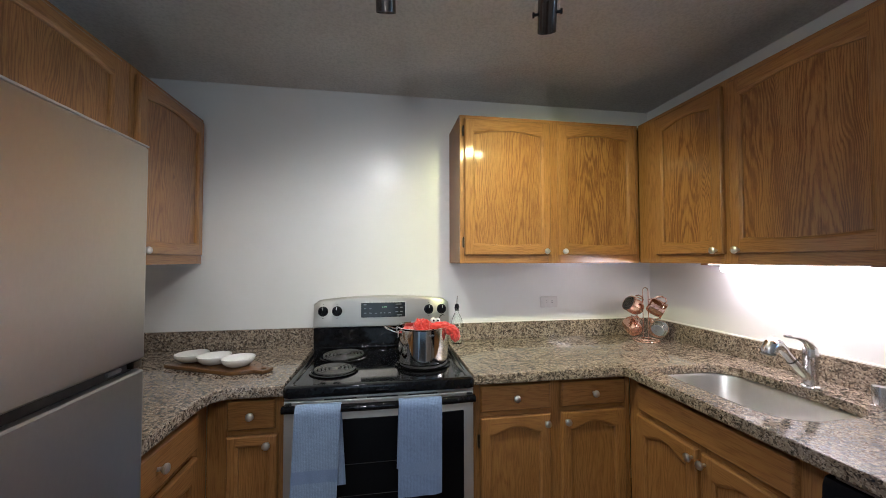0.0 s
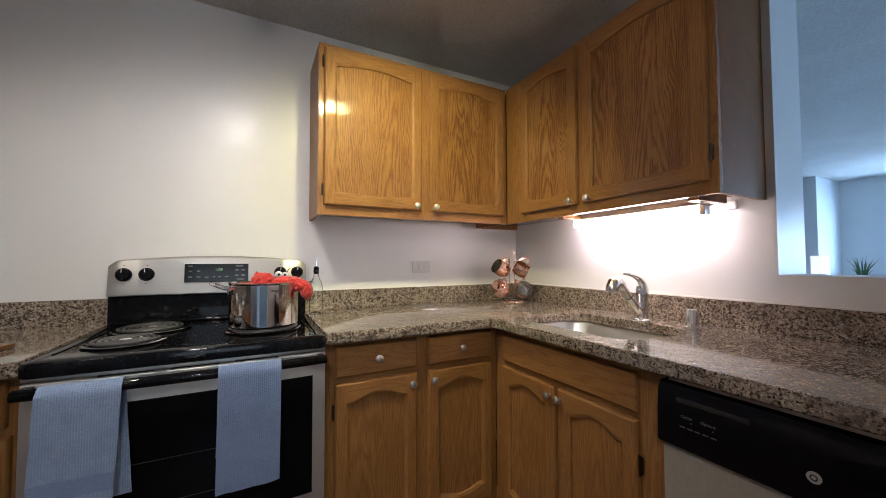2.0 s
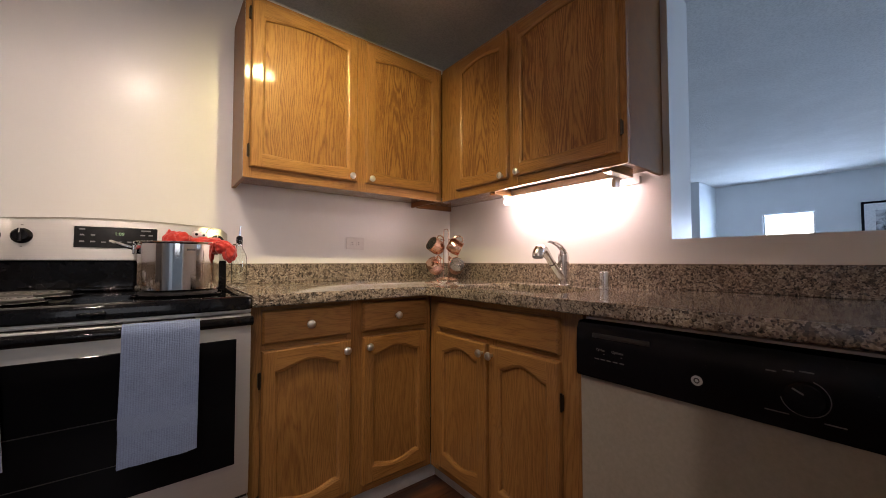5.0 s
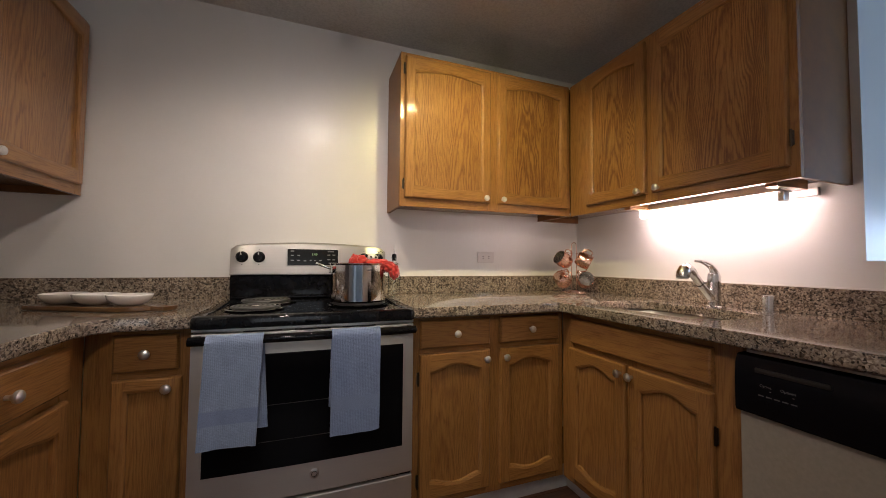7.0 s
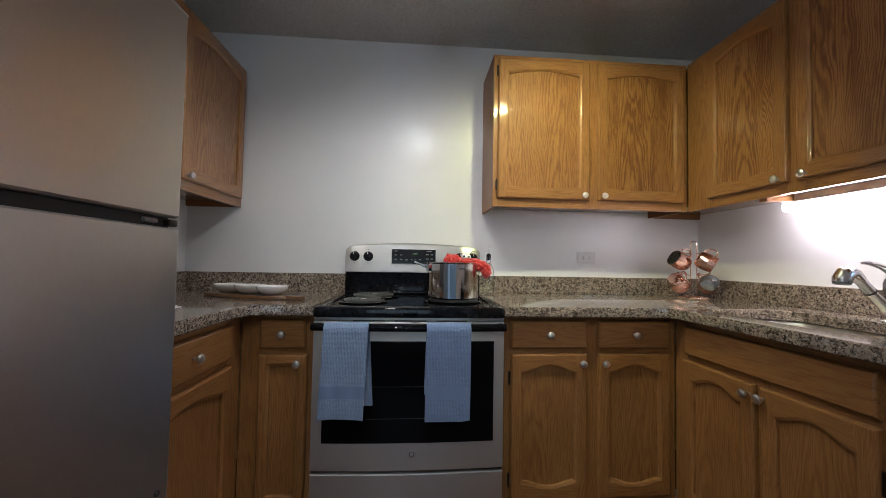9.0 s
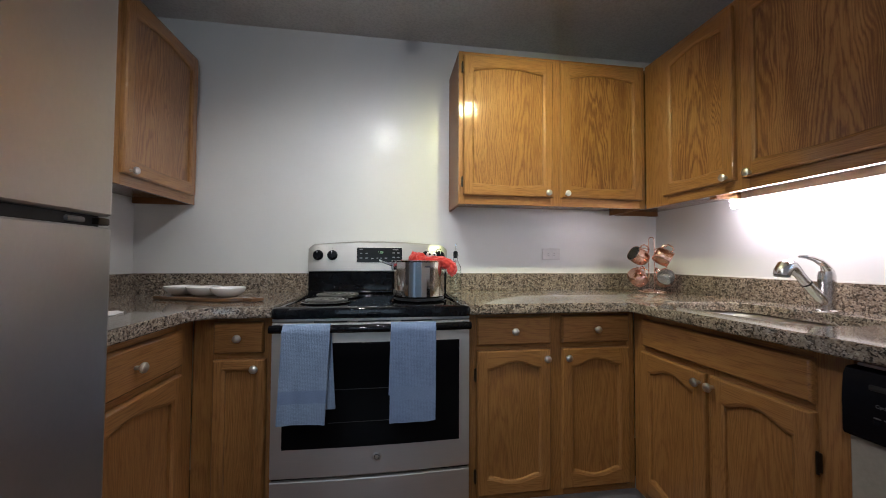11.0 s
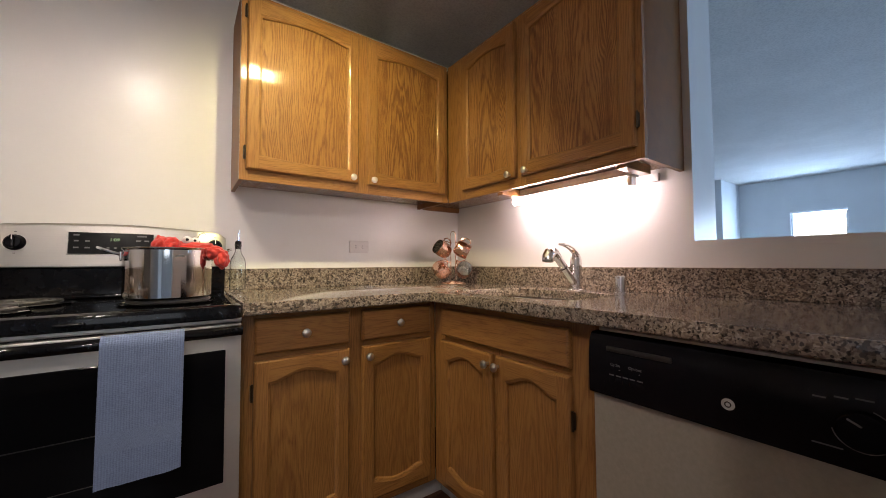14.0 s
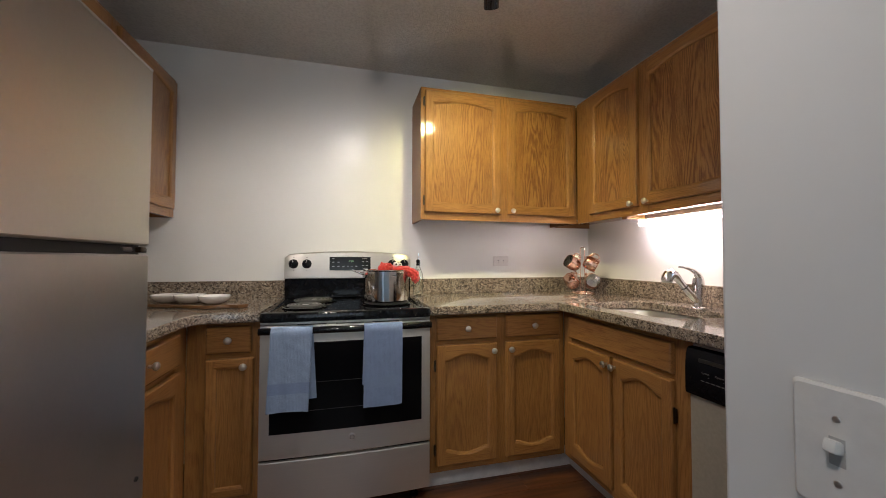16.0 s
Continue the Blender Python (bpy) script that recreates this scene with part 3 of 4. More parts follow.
def burner(x, y, r, turns):
    b = part("burner", lathe([(r + 0.012, 0.0), (r + 0.018, 0.004), (r + 0.010, 0.006), (r + 0.002, 0.0012), (r * 0.4, -0.001), (0.004, -0.001)], 36), plain("drip_pan", (0.03, 0.03, 0.032), 0.12, 0.9, 30, 0.2, 0), rng, "black coil burner in a drip pan", pose(x, y, 0.9225))
    pts = []
    for i in range(int(turns * 28) + 1):
        a = i / 28 * 2 * math.pi
        q = 0.022 + (r - 0.022) * i / (turns * 28)
        pts.append((q * math.cos(a), q * math.sin(a), 0.010))
    part("coil", tube(pts, 0.0048, 8), plain("burner_coil", (0.11, 0.105, 0.10), 0.3, 0.5, 40, 0.1, 0), b)
    part("support", boxes(*[(-r, r, -0.002, 0.002, 0.0015, 0.006)]), BLACK, b)
    part("cap", lathe([(0.016, 0.006), (0.016, 0.011), (0.012, 0.013), (0.002, 0.013)], 16), NICKEL, b)


for x, y, r, turns in ((-0.195, -0.50, 0.086, 4.0), (-0.175, -0.262, 0.104, 4.8), (0.199, -0.45, 0.112, 5.0), (0.205, -0.215, 0.080, 3.5)):
    burner(x, y, r, turns)
for gx, tx in ((RX0 + 0.032, RX0 + 0.052), (RX1 - 0.032, RX1 - 0.052)):
    part("side_ridge", tube([(gx, -0.60, 0.9215), (tx, -0.15, 0.9215)], 0.0035, 8), BLACK, rng)
# backguard, with a bowed top edge
def guard_top(x):
    u = (x - RX0) / (RX1 - RX0)
    return 1.178 + 0.026 * math.sin(math.pi * u) ** 0.7 if 0 < u < 1 else 1.178


xs = [RX0 + (RX1 - RX0) * i / 32 for i in range(33)]
bm = bmesh.new()
prof = []
for x in xs:
    e = min(1.0, min(x - RX0, RX1 - x) / 0.02)
    zt = guard_top(x) - 0.014 * (1 - math.sqrt(max(0, e * (2 - e))))
    prof.append([(x, -0.092, 1.038), (x, -0.096, 1.042), (x, -0.084, zt - 0.010), (x, -0.078, zt - 0.002), (x, -0.068, zt), (x, -0.024, zt), (x, -0.024, 1.038)])
rings(bm, prof)
guard = part("backguard", bm, STEEL_GUARD, rng, "brushed stainless control panel")
part("backguard_base", boxes((RX0 + 0.001, RX1 - 0.001, -0.085, -0.026, 0.92, 1.038), bevel=0.004), BLACK, rng, "black riser behind the burners")
part("vent_lip", boxes((RX0 + 0.012, RX1 - 0.012, -0.112, -0.085, 0.924, 0.938), bevel=0.005), BLACK, rng)
TILT = pose(0, 0, 0, -5, 0, 0)
DISPLAY = plain("smoked_display", (0.012, 0.012, 0.012), 0.1, 0.0, 20, 0.2, 0, Specular_IOR_Level=0.3)
part("display_bezel", boxes((-0.1245, 0.1245, -0.0036, 0.002, -0.0435, 0.0435), bevel=0.002), STEEL_GUARD, guard, "thin silver bezel", pose(0.016, -0.0888, 1.128, -6, 0, 0))
disp = part("display", boxes((-0.122, 0.122, -0.004, 0.004, -0.041, 0.041), bevel=0.003), DISPLAY, guard, "black glass clock display", pose(0.016, -0.0895, 1.128, -6, 0, 0))
TEXT_GREY = plain("printed_grey", (0.12, 0.12, 0.12), 0.5)
LCD = glow("clock_digits", (0.18, 0.35, 0.16), 0.15)


def lettering(name, words, size, material, parent, m, extrude=0.0003):
    cu = bpy.data.curves.new(name, "FONT")
    cu.body, cu.size, cu.align_x, cu.align_y, cu.extrude = words, size, "CENTER", "CENTER", extrude
    tmp = new(name, cu)
    me = bpy.data.meshes.new_from_object(tmp.evaluated_get(bpy.context.evaluated_depsgraph_get()))
    bpy.data.objects.remove(tmp)
    me.materials.append(material)
    ob = new(name, me)
    ob.parent, ob.matrix_basis = parent, m
    return ob


lettering("digits", "1:09", 0.017, LCD, disp, pose(0.005, -0.0046, 0.014, 90, 0, 0))
for gx, gz, w in ((-0.1, 0.03, 0.016), (-0.1, 0.008, 0.012), (-0.07, 0.008, 0.012), (-0.1, -0.017, 0.014), (-0.07, -0.017, 0.014), (-0.04, -0.019, 0.013), (-0.013, -0.017, 0.008), (0.008, -0.017, 0.008), (0.035, -0.017, 0.013), (0.075, 0.012, 0.015), (0.1, 0.012, 0.014), (0.075, -0.012, 0.015), (0.1, -0.012, 0.014), (0.085, 0.03, 0.03), (0.09, -0.03, 0.03)):
    part("marking", boxes((gx - w / 2, gx + w / 2, -0.0046, -0.004, gz - 0.0028, gz + 0.0028)), TEXT_GREY, disp, smooth=False)
for kx in (-0.308, -0.234, 0.272, 0.346):
    k = part("knob", lathe([(0.027, 0), (0.027, 0.004), (0.024, 0.007), (0.021, 0.02), (0.018, 0.023), (0.003, 0.0235)], 28), BLACK_PLASTIC, guard, "black round range knob", pose(kx, -0.0895, 1.126, 84, 0, 0))
    part("grip", boxes((-0.0055, 0.0055, -0.022, 0.022, 0.02, 0.034), bevel=0.002), BLACK_PLASTIC, k)
    part("pointer", boxes((-0.001, 0.001, 0.006, 0.021, 0.0338, 0.0345)), WHITE_PLASTIC, k, smooth=False)
    for dz in (-0.037, 0.038):
        part("marking", boxes((kx - 0.003, kx + 0.003, -0.0005, 0.0, -0.001, 0.001)), BLACK_PLASTIC, guard, m=pose(0, -0.0923 + (dz > 0) * 0.0045 - (dz < 0) * 0.0022, 1.126 + dz, -6, 0, 0), smooth=False)


def bowed(x0, x1, z0, z1, y, bow, thick, n=24, bev=0.005):
    """A front panel that bulges gently towards -y."""
    bm = bmesh.new()
    rows = []
    for i in range(n + 1):
        u = i / n
        x = x0 + (x1 - x0) * u
        f = y - bow * (1 - (2 * u - 1) ** 2)
        rows.append([(x, f + bev, z0), (x, f + bev * 0.3, z0 + bev * 0.3), (x, f, z0 + bev), (x, f, z1 - bev), (x, f + bev * 0.3, z1 - bev * 0.3), (x, f + bev, z1), (x, y + thick, z1), (x, y + thick, z0)])
    rings(bm, rows)
    return bm


ovd = part("oven_door", bowed(RX0 + 0.003, RX1 - 0.003, 0.302, 0.868, -0.682, 0.012, 0.038), STEEL, rng, "stainless oven door with a dark window")
part("window", bowed(RX0 + 0.044, RX1 - 0.044, 0.408, 0.793, -0.6885, 0.0085, 0.008, bev=0.002), BLACK_GLASS, ovd, "black glass oven window")
# glints of the oven racks, drawn as paler strips on the glass
part("rack_line", boxes((-0.16, 0.18, -0.6985, -0.697, 0.62, 0.6225), (-0.15, 0.2, -0.6985, -0.697, 0.50, 0.502)), plain("rack_glint", (0.03, 0.03, 0.03), 0.3), ovd, smooth=False)
part("top_rail", bowed(RX0 + 0.003, RX1 - 0.003, 0.872, 0.884, -0.68, 0.012, 0.03, bev=0.002), STEEL, rng)
for vx in (-0.16, 0.0, 0.16):
    part("vent_slot", boxes((vx - 0.06 + RC, vx + 0.06 + RC, -0.6945, -0.68, 0.8695, 0.8725)), DARK, rng, smooth=False)
hp = [(RX0 + 0.006 + (RX1 - RX0 - 0.012) * i / 20, -0.722 - 0.014 * (1 - (i / 10 - 1) ** 2), 0.852) for i in range(21)]
part("handle", tube(hp, 0.0145, 14), BLACK, ovd, "glossy black oven door handle")
for hx in (RX0 + 0.02, RX1 - 0.02):
    part("handle_post", boxes((hx - 0.012, hx + 0.012, -0.722, -0.675, 0.841, 0.863), bevel=0.004), BLACK, ovd)
part("latch", boxes((RC - 0.028, RC + 0.028, -0.712, -0.70, 0.897, 0.905), bevel=0.003), BLACK_PLASTIC, rng)
badge = part("badge", lathe([(0.016, 0), (0.016, 0.002), (0.013, 0.003), (0.002, 0.003)], 24), NICKEL, ovd, "small round chrome badge", pose(RC + 0.014, -0.694, 0.367, 90, 0, 0))
part("emblem", tube([(0.009 * math.cos(a / 16 * 2 * math.pi), 0.009 * math.sin(a / 16 * 2 * math.pi), 0.0032) for a in range(16)], 0.0012, 6, closed=True), DARK, badge)
part("storage_drawer", bowed(RX0 + 0.003, RX1 - 0.003, 0.085, 0.292, -0.68, 0.012, 0.035), STEEL, rng, "stainless storage drawer")
part("drawer_gap", boxes((RX0 + 0.006, RX1 - 0.006, -0.672, -0.64, 0.288, 0.306)), DARK, rng, smooth=False)

# ---- refrigerator ----
FX, FY0, FY1, FZ = -0.508, -1.985, -1.235, 1.662
fr = thing("refrigerator", pose(0, 0, 0), "stainless top-freezer refrigerator with a dark gap between the doors", "refrigerator")
part("cabinet", boxes((XL + 0.03, FX - 0.075, FY0 + 0.005, FY1 - 0.005, 0.03, FZ - 0.01), bevel=0.006), plain("fridge_grey", (0.16, 0.16, 0.165), 0.45), fr)
for z0, z1, nm in ((0.09, 1.166, "door"), (1.190, FZ, "freezer_door")):
    bm = bmesh.new()
    rings(bm, [[(x, y, z) for x, y in rounded(FX - 0.062, FX - d, FY0 + d, FY1 - d, 0.012, 4)] for d, z in ((0.004, z0), (0, z0 + 0.004), (0, z1 - 0.004), (0.004, z1))])
    part(nm, bm, STEEL_V, fr, "brushed stainless door")
part("gasket", boxes((FX - 0.09, FX - 0.02, FY0 + 0.01, FY1 - 0.012, 1.154, 1.200), bevel=0.003), DARK, fr, "dark recess between the doors")
part("hinge_cover", boxes((FX - 0.05, FX - 0.012, FY1 - 0.095, FY1 - 0.055, 1.173, 1.184), bevel=0.004), plain("dull_bracket", (0.22, 0.21, 0.2), 0.5, 0.5), fr, "small grey hinge bracket")
part("hinge_plate", boxes((FX - 0.05, FX - 0.006, FY1 - 0.03, FY1 - 0.002, 1.171, 1.186), bevel=0.003), HINGE, fr)
part("top_trim", boxes((FX - 0.07, FX - 0.001, FY0 + 0.004, FY1 - 0.002, FZ, FZ + 0.005), bevel=0.002), plain("fridge_trim", (0.55, 0.54, 0.52), 0.35, 0.6), fr)
part("kick_plate", boxes((XL + 0.05, FX - 0.05, FY0 + 0.02, FY1 - 0.02, 0, 0.085), bevel=0.003), BLACK_PLASTIC, fr)
part("bumper", lathe([(0.006, 0), (0.006, 0.004), (0.002, 0.006)], 12), DARK, fr, "small dark dent mark", pose(FX, FY1 - 0.045, 0.60, 0, 90, 0))

# ---- dishwasher ----
DY0, DY1, DX = -1.992, -1.392, 1.10
dw = thing("dishwasher", pose(0, 0, 0), "dishwasher with a black control panel and grey door", "dishwasher")
part("tub", boxes((DX + 0.06, XR - 0.03, DY0 + 0.004, DY1 - 0.004, 0.02, 0.868)), DARK, dw, smooth=False)
bm = bmesh.new()
rings(bm, [[(x, y, z) for x, y in ((DX + 0.06, DY0), (DX + d, DY0 + 0.002), (DX + d, DY1 - 0.002), (DX + 0.06, DY1))] for d, z in ((0.016, 0.712), (0.004, 0.714), (0.0, 0.722), (0.0, 0.80), (0.004, 0.845), (0.012, 0.862), (0.02, 0.866))])
ctl = part("control_panel", bm, BLACK_PLASTIC, dw, "black plastic control panel")
part("door", boxes((DX + 0.018, DX + 0.055, DY0 + 0.003, DY1 - 0.003, 0.115, 0.711), bevel=0.003), plain("dishwasher_door", (0.44, 0.41, 0.335), 0.40, 0.2, 90, 0.1, 0.03), dw, "greyish stainless dishwasher door")
part("kick_plate", boxes((DX + 0.09, DX + 0.11, DY0 + 0.003, DY1 - 0.003, 0.0, 0.11)), BLACK_PLASTIC, dw, smooth=False)
part("top_strip", boxes((DX + 0.004, DX + 0.03, DY0 + 0.01, DY1 - 0.03, 0.874, 0.880)), plain("strip_grey", (0.35, 0.33, 0.31), 0.4, 0.5), dw, smooth=False)
part("handle_recess", boxes((DX - 0.002, DX + 0.004, DY1 - 0.20, DY1 - 0.05, 0.826, 0.838), bevel=0.002), plain("grey_recess", (0.022, 0.021, 0.02), 0.4), ctl)
bd = part("badge", lathe([(0.011, 0), (0.011, 0.0015), (0.009, 0.0022), (0.002, 0.0022)], 24), plain("pale_badge", (0.5, 0.5, 0.49), 0.4), ctl, "small round pale badge", pose(DX, -1.69, 0.770, 90, 0, -90))
part("emblem", tube([(0.0048 * math.cos(a / 16 * 2 * math.pi), 0.0048 * math.sin(a / 16 * 2 * math.pi), 0.0023) for a in range(16)], 0.0011, 6, closed=True), DARK, bd)
for gy in (-1.455, -1.472, -1.489, -1.506, -1.523):
    part("button", boxes((DX - 0.0015, DX + 0.002, gy - 0.007, gy + 0.007, 0.752, 0.764), bevel=0.001), BLACK_PLASTIC, ctl)
    part("marking", boxes((DX - 0.0006, DX + 0.0005, gy - 0.006, gy + 0.006, 0.768, 0.771)), TEXT_GREY, ctl, smooth=False)
TEXT_PALE = plain("printed_pale", (0.16, 0.16, 0.16), 0.5)
for gy, word in ((-1.465, "Cycles"), (-1.512, "Options")):
    lettering("lettering", word, 0.0095, TEXT_PALE, ctl, pose(DX - 0.0004, gy, 0.795, 90, 0, -90))
    part("indicator", boxes((DX - 0.0008, DX + 0.0005, gy - 0.012, gy - 0.009, 0.7835, 0.7855)), TEXT_PALE, ctl, smooth=False)
dial = part("dial", lathe([(0.031, 0), (0.029, 0.012), (0.027, 0.014), (0.002, 0.014)], 32), BLACK_PLASTIC, ctl, "black cycle dial", pose(DX, -1.862, 0.782, 90, 0, -90))
part("dial_ring", tube([(0.034 * math.cos(radians(a)), 0.034 * math.sin(radians(a)), 0.0012) for a in range(-170, 80, 10)], 0.0009, 6), TEXT_PALE, dial)
part("pointer", boxes((-0.022, -0.004, 0.006, 0.009, 0.014, 0.0148)), TEXT_PALE, dial, m=pose(0, 0, 0, 0, 0, -30), smooth=False)
for gy, gz, w in ((-1.84, 0.825, 0.008), (-1.865, 0.828, 0.01), (-1.815, 0.82, 0.008), (-1.822, 0.744, 0.018), (-1.90, 0.742, 0.014)):
    part("marking", boxes((DX - 0.0006 + max(0, gz - 0.8) * 0.09, DX + 0.004, gy - w, gy + w, gz, gz + 0.0025)), TEXT_GREY, ctl, smooth=False)

# ---- under-cabinet light ----
TUBE = glow("fluorescent_tube", (1.0, 0.88, 0.92), 57.0)
c = thing("under_cabinet_light", pose(1.652, -0.941, 1.375), "lit white fluorescent strip light under the wall cabinet", "light fixture")
part("housing", boxes((-0.036, 0.040, -0.31, 0.31, 0.006, 0.040), bevel=0.003), WHITE_PLASTIC, c)
part("tube", tube([(-0.008, -0.292, -0.012), (-0.008, 0.306, -0.012), (-0.008, 0.309, -0.012)], [0.0155, 0.0155, 0.012], 16), TUBE, c, "glowing fluorescent tube")
part("lamp_holder", boxes((-0.026, 0.012, -0.314, -0.292, -0.030, 0.006), bevel=0.004), NICKEL, c, "grey end cap")
part("raceway", boxes((0.075, 0.094, -0.385, -0.315, -0.022, 0.010), bevel=0.002), WHITE_PLASTIC, c, "pale wiring strip on the wall", pose(0.013, 0.026, 0.013))
for ey in (0.26, -0.345):
    part("mounting_block", boxes((-0.16, 0.02, ey - 0.018, ey + 0.018, 0.005, 0.0405), bevel=0.002), OAK_X, c, "pale wooden crosspiece")

# ---- sink, faucet, air gap ----
SINK = steel("satin_sink_steel", (30, 30, 30), (0.74, 0.73, 0.71), 0.3)
c = thing("sink", pose(0, 0, 0), "undermount stainless kitchen sink with rounded corners", "sink")
loops = [[(x, y, z) for x, y in inset(rounded(SX0 - 0.012, SX1 + 0.012, SY0 - 0.012, SY1 + 0.012, 0.125, 8), d)] for d, z in ((-0.012, CZ - CT - 0.004), (0.0, CZ - CT - 0.003), (0.006, CZ - CT - 0.012), (0.010, CZ - 0.19), (0.022, CZ - 0.212), (0.045, CZ - 0.222), (0.12, CZ - 0.226))]
bm = bmesh.new()
rings(bm, loops, False, True)
part("bowl", bm, SINK, c, flip=False)
part("drain", lathe([(0.042, 0), (0.042, 0.003), (0.034, 0.004), (0.028, 0.001), (0.004, 0.001)], 24), CHROME, c, m=pose(1.40, -0.98, CZ - 0.2255))

TIN_GREY = plain("grey_nozzle", (0.30, 0.29, 0.28), 0.4, 0.4)
c = thing("faucet", pose(1.610, -1.015, CZ), "chrome single-lever pull-out kitchen faucet", "faucet")
part("base_plate", lathe([(0.031, 0), (0.031, 0.005), (0.026, 0.009), (0.02, 0.01)], 28), SATIN, c)
part("column", lathe([(0.022, 0.006), (0.0225, 0.09), (0.024, 0.105), (0.0245, 0.128), (0.021, 0.144), (0.012, 0.152), (0.003, 0.154)], 28), SATIN, c)
part("spout", tube([(-0.006, 0.002, 0.03), (-0.035, 0.004, 0.058), (-0.075, 0.007, 0.100), (-0.108, 0.010, 0.138)], [0.018, 0.0165, 0.0155, 0.015], 16), SATIN, c)
part("spray_head", tube([(-0.108, 0.010, 0.138), (-0.128, 0.012, 0.158), (-0.140, 0.013, 0.163), (-0.156, 0.014, 0.158), (-0.166, 0.015, 0.143), (-0.168, 0.015, 0.130)], [0.017, 0.021, 0.024, 0.0255, 0.0255, 0.024], 20), SATIN, c)
part("nozzle", lathe([(0.0225, 0), (0.0225, 0.004), (0.017, 0.006), (0.016, 0.002), (0.003, 0.002)], 20), TIN_GREY, c, m=pose(-0.1685, 0.0151, 0.1285, 180, 6, 0))
part("ring", tube([(-0.0745, 0.0069, 0.0995), (-0.0775, 0.0071, 0.1025)], 0.0168, 18), DARK, c)
lv = [(0.002, -0.004, 0.148), (-0.02, -0.008, 0.166), (-0.05, -0.012, 0.182), (-0.09, -0.016, 0.193), (-0.12, -0.018, 0.196)]
part("lever", tube([(x, y + 0.011, z) for x, y, z in lv] + [(-0.126, -0.018, 0.1965)] + [(x, y - 0.011, z) for x, y, z in reversed(lv)], 0.0048, 10), SATIN, c, "open loop chrome lever")
part("lever_root", tube([(0.004, -0.002, 0.14), (-0.012, -0.006, 0.158), (-0.028, -0.009, 0.170)], [0.018, 0.0145, 0.009], 14), SATIN, c)
c = solid("air_gap", lathe([(0.024, 0), (0.024, 0.004), (0.0205, 0.006), (0.0205, 0.062), (0.019, 0.067), (0.012, 0.069), (0.002, 0.069)], 28), SATIN, "short chrome cylinder air gap beside the sink", "air gap", m=pose(1.617, -1.205, CZ))

# ---- mug tree with four copper mugs ----
def hammered(name):
    m = mat(name, (0.86, 0.42, 0.28), 0.14, 1.0)
    n = Net(m)
    v = n.add("TexVoronoi", Scale=95.0)
    n.link(n.coords(), v.inputs["Vector"])
    n.color(n.ramp(v.outputs["Distance"], [(0.1, (0.95, 0.66, 0.54)), (0.7, (0.84, 0.52, 0.41))]))
    n.bump(v.outputs["Distance"], 0.5, 0.002)
    return m


COPPER = hammered("hammered_copper")
COPPER_WIRE = plain("copper_wire", (0.92, 0.64, 0.53), 0.18, 1.0, 30, 0.1, 0)
TIN = plain("brushed_tin_lining", (0.62, 0.61, 0.59), 0.22, 1.0, 25, 0.2)
MT = Vector((1.555, -0.215, CZ))
AX = Vector((0.60, -0.66, 0)).normalized()
FRONT = Vector((-0.66, -0.60, 0)).normalized()
c = thing("mug_tree", Matrix.Translation(MT), "copper wire mug tree holding four mugs on the counter", "mug rack")
part("base_ring", tube([(0.072 * math.cos(a / 28 * 2 * math.pi), 0.072 * math.sin(a / 28 * 2 * math.pi), 0.0035) for a in range(28)], 0.0033, 8, closed=True), COPPER_WIRE, c)
part("base_ring", tube([(0.05 * math.cos(a / 28 * 2 * math.pi), 0.05 * math.sin(a / 28 * 2 * math.pi), 0.0085) for a in range(28)], 0.003, 8, closed=True), COPPER_WIRE, c)
half = [AX * -0.014 + Vector((0, 0, z)) for z in (0.004, 0.1, 0.2, 0.292)] + [AX * (0.014 * math.cos(radians(a))) * -1 + Vector((0, 0, 0.297 + 0.016 * math.sin(radians(a)))) for a in range(20, 180, 20)] + [AX * 0.014 + Vector((0, 0, z)) for z in (0.292, 0.2, 0.1, 0.004)]
part("post", tube(half, 0.0026, 8), COPPER_WIRE, c)
part("foot_bar", tube([AX * -0.07 + Vector((0, 0, 0.004)), AX * 0.07 + Vector((0, 0, 0.004))], 0.003, 8), COPPER_WIRE, c)
for z in (0.135, 0.255):
    for sx in (-1, 1):
        part("arm", tube([AX * 0.014 * sx + Vector((0, 0, z - 0.012)), AX * 0.035 * sx + Vector((0, 0, z - 0.004)), AX * 0.06 * sx + Vector((0, 0, z)), AX * 0.078 * sx + Vector((0, 0, z + 0.006))], 0.0026, 8), COPPER_WIRE, c)


def mug(center, axis, handle_side, label):
    """A mug lying with its mouth along axis; the middle of its body at center."""
    axis = Vector(axis).normalized()
    x = (Vector(handle_side) - axis * Vector(handle_side).dot(axis)).normalized()
    rot = Matrix((x, axis.cross(x), axis)).transposed().to_4x4()
    t = thing("mug", Matrix.Translation(Vector(center)) @ rot, label, "mug", "copper mugs")
    part("cup", lathe([(0.024, -0.043), (0.031, -0.0425), (0.037, -0.039), (0.0425, -0.029), (0.0462, -0.012), (0.0472, 0.006), (0.0462, 0.024), (0.0442, 0.038), (0.0455, 0.043), (0.0446, 0.0445), (0.0430, 0.043)], 32, cap1=False), COPPER, t)
    part("lining", lathe([(0.0431, 0.0432), (0.0428, 0.037), (0.0450, 0.022), (0.0455, 0.004), (0.0440, -0.014), (0.0400, -0.029), (0.033, -0.038), (0.002, -0.0395)], 32, cap0=False), TIN, t, "dull tin lining", flip=False)
    part("handle", tube([(0.042, 0, 0.026), (0.058, 0, 0.03), (0.070, 0, 0.018), (0.071, 0, -0.004), (0.060, 0, -0.022), (0.042, 0, -0.028)], 0.0042, 10), COPPER_WIRE, t, "brass-toned handle")
    return t


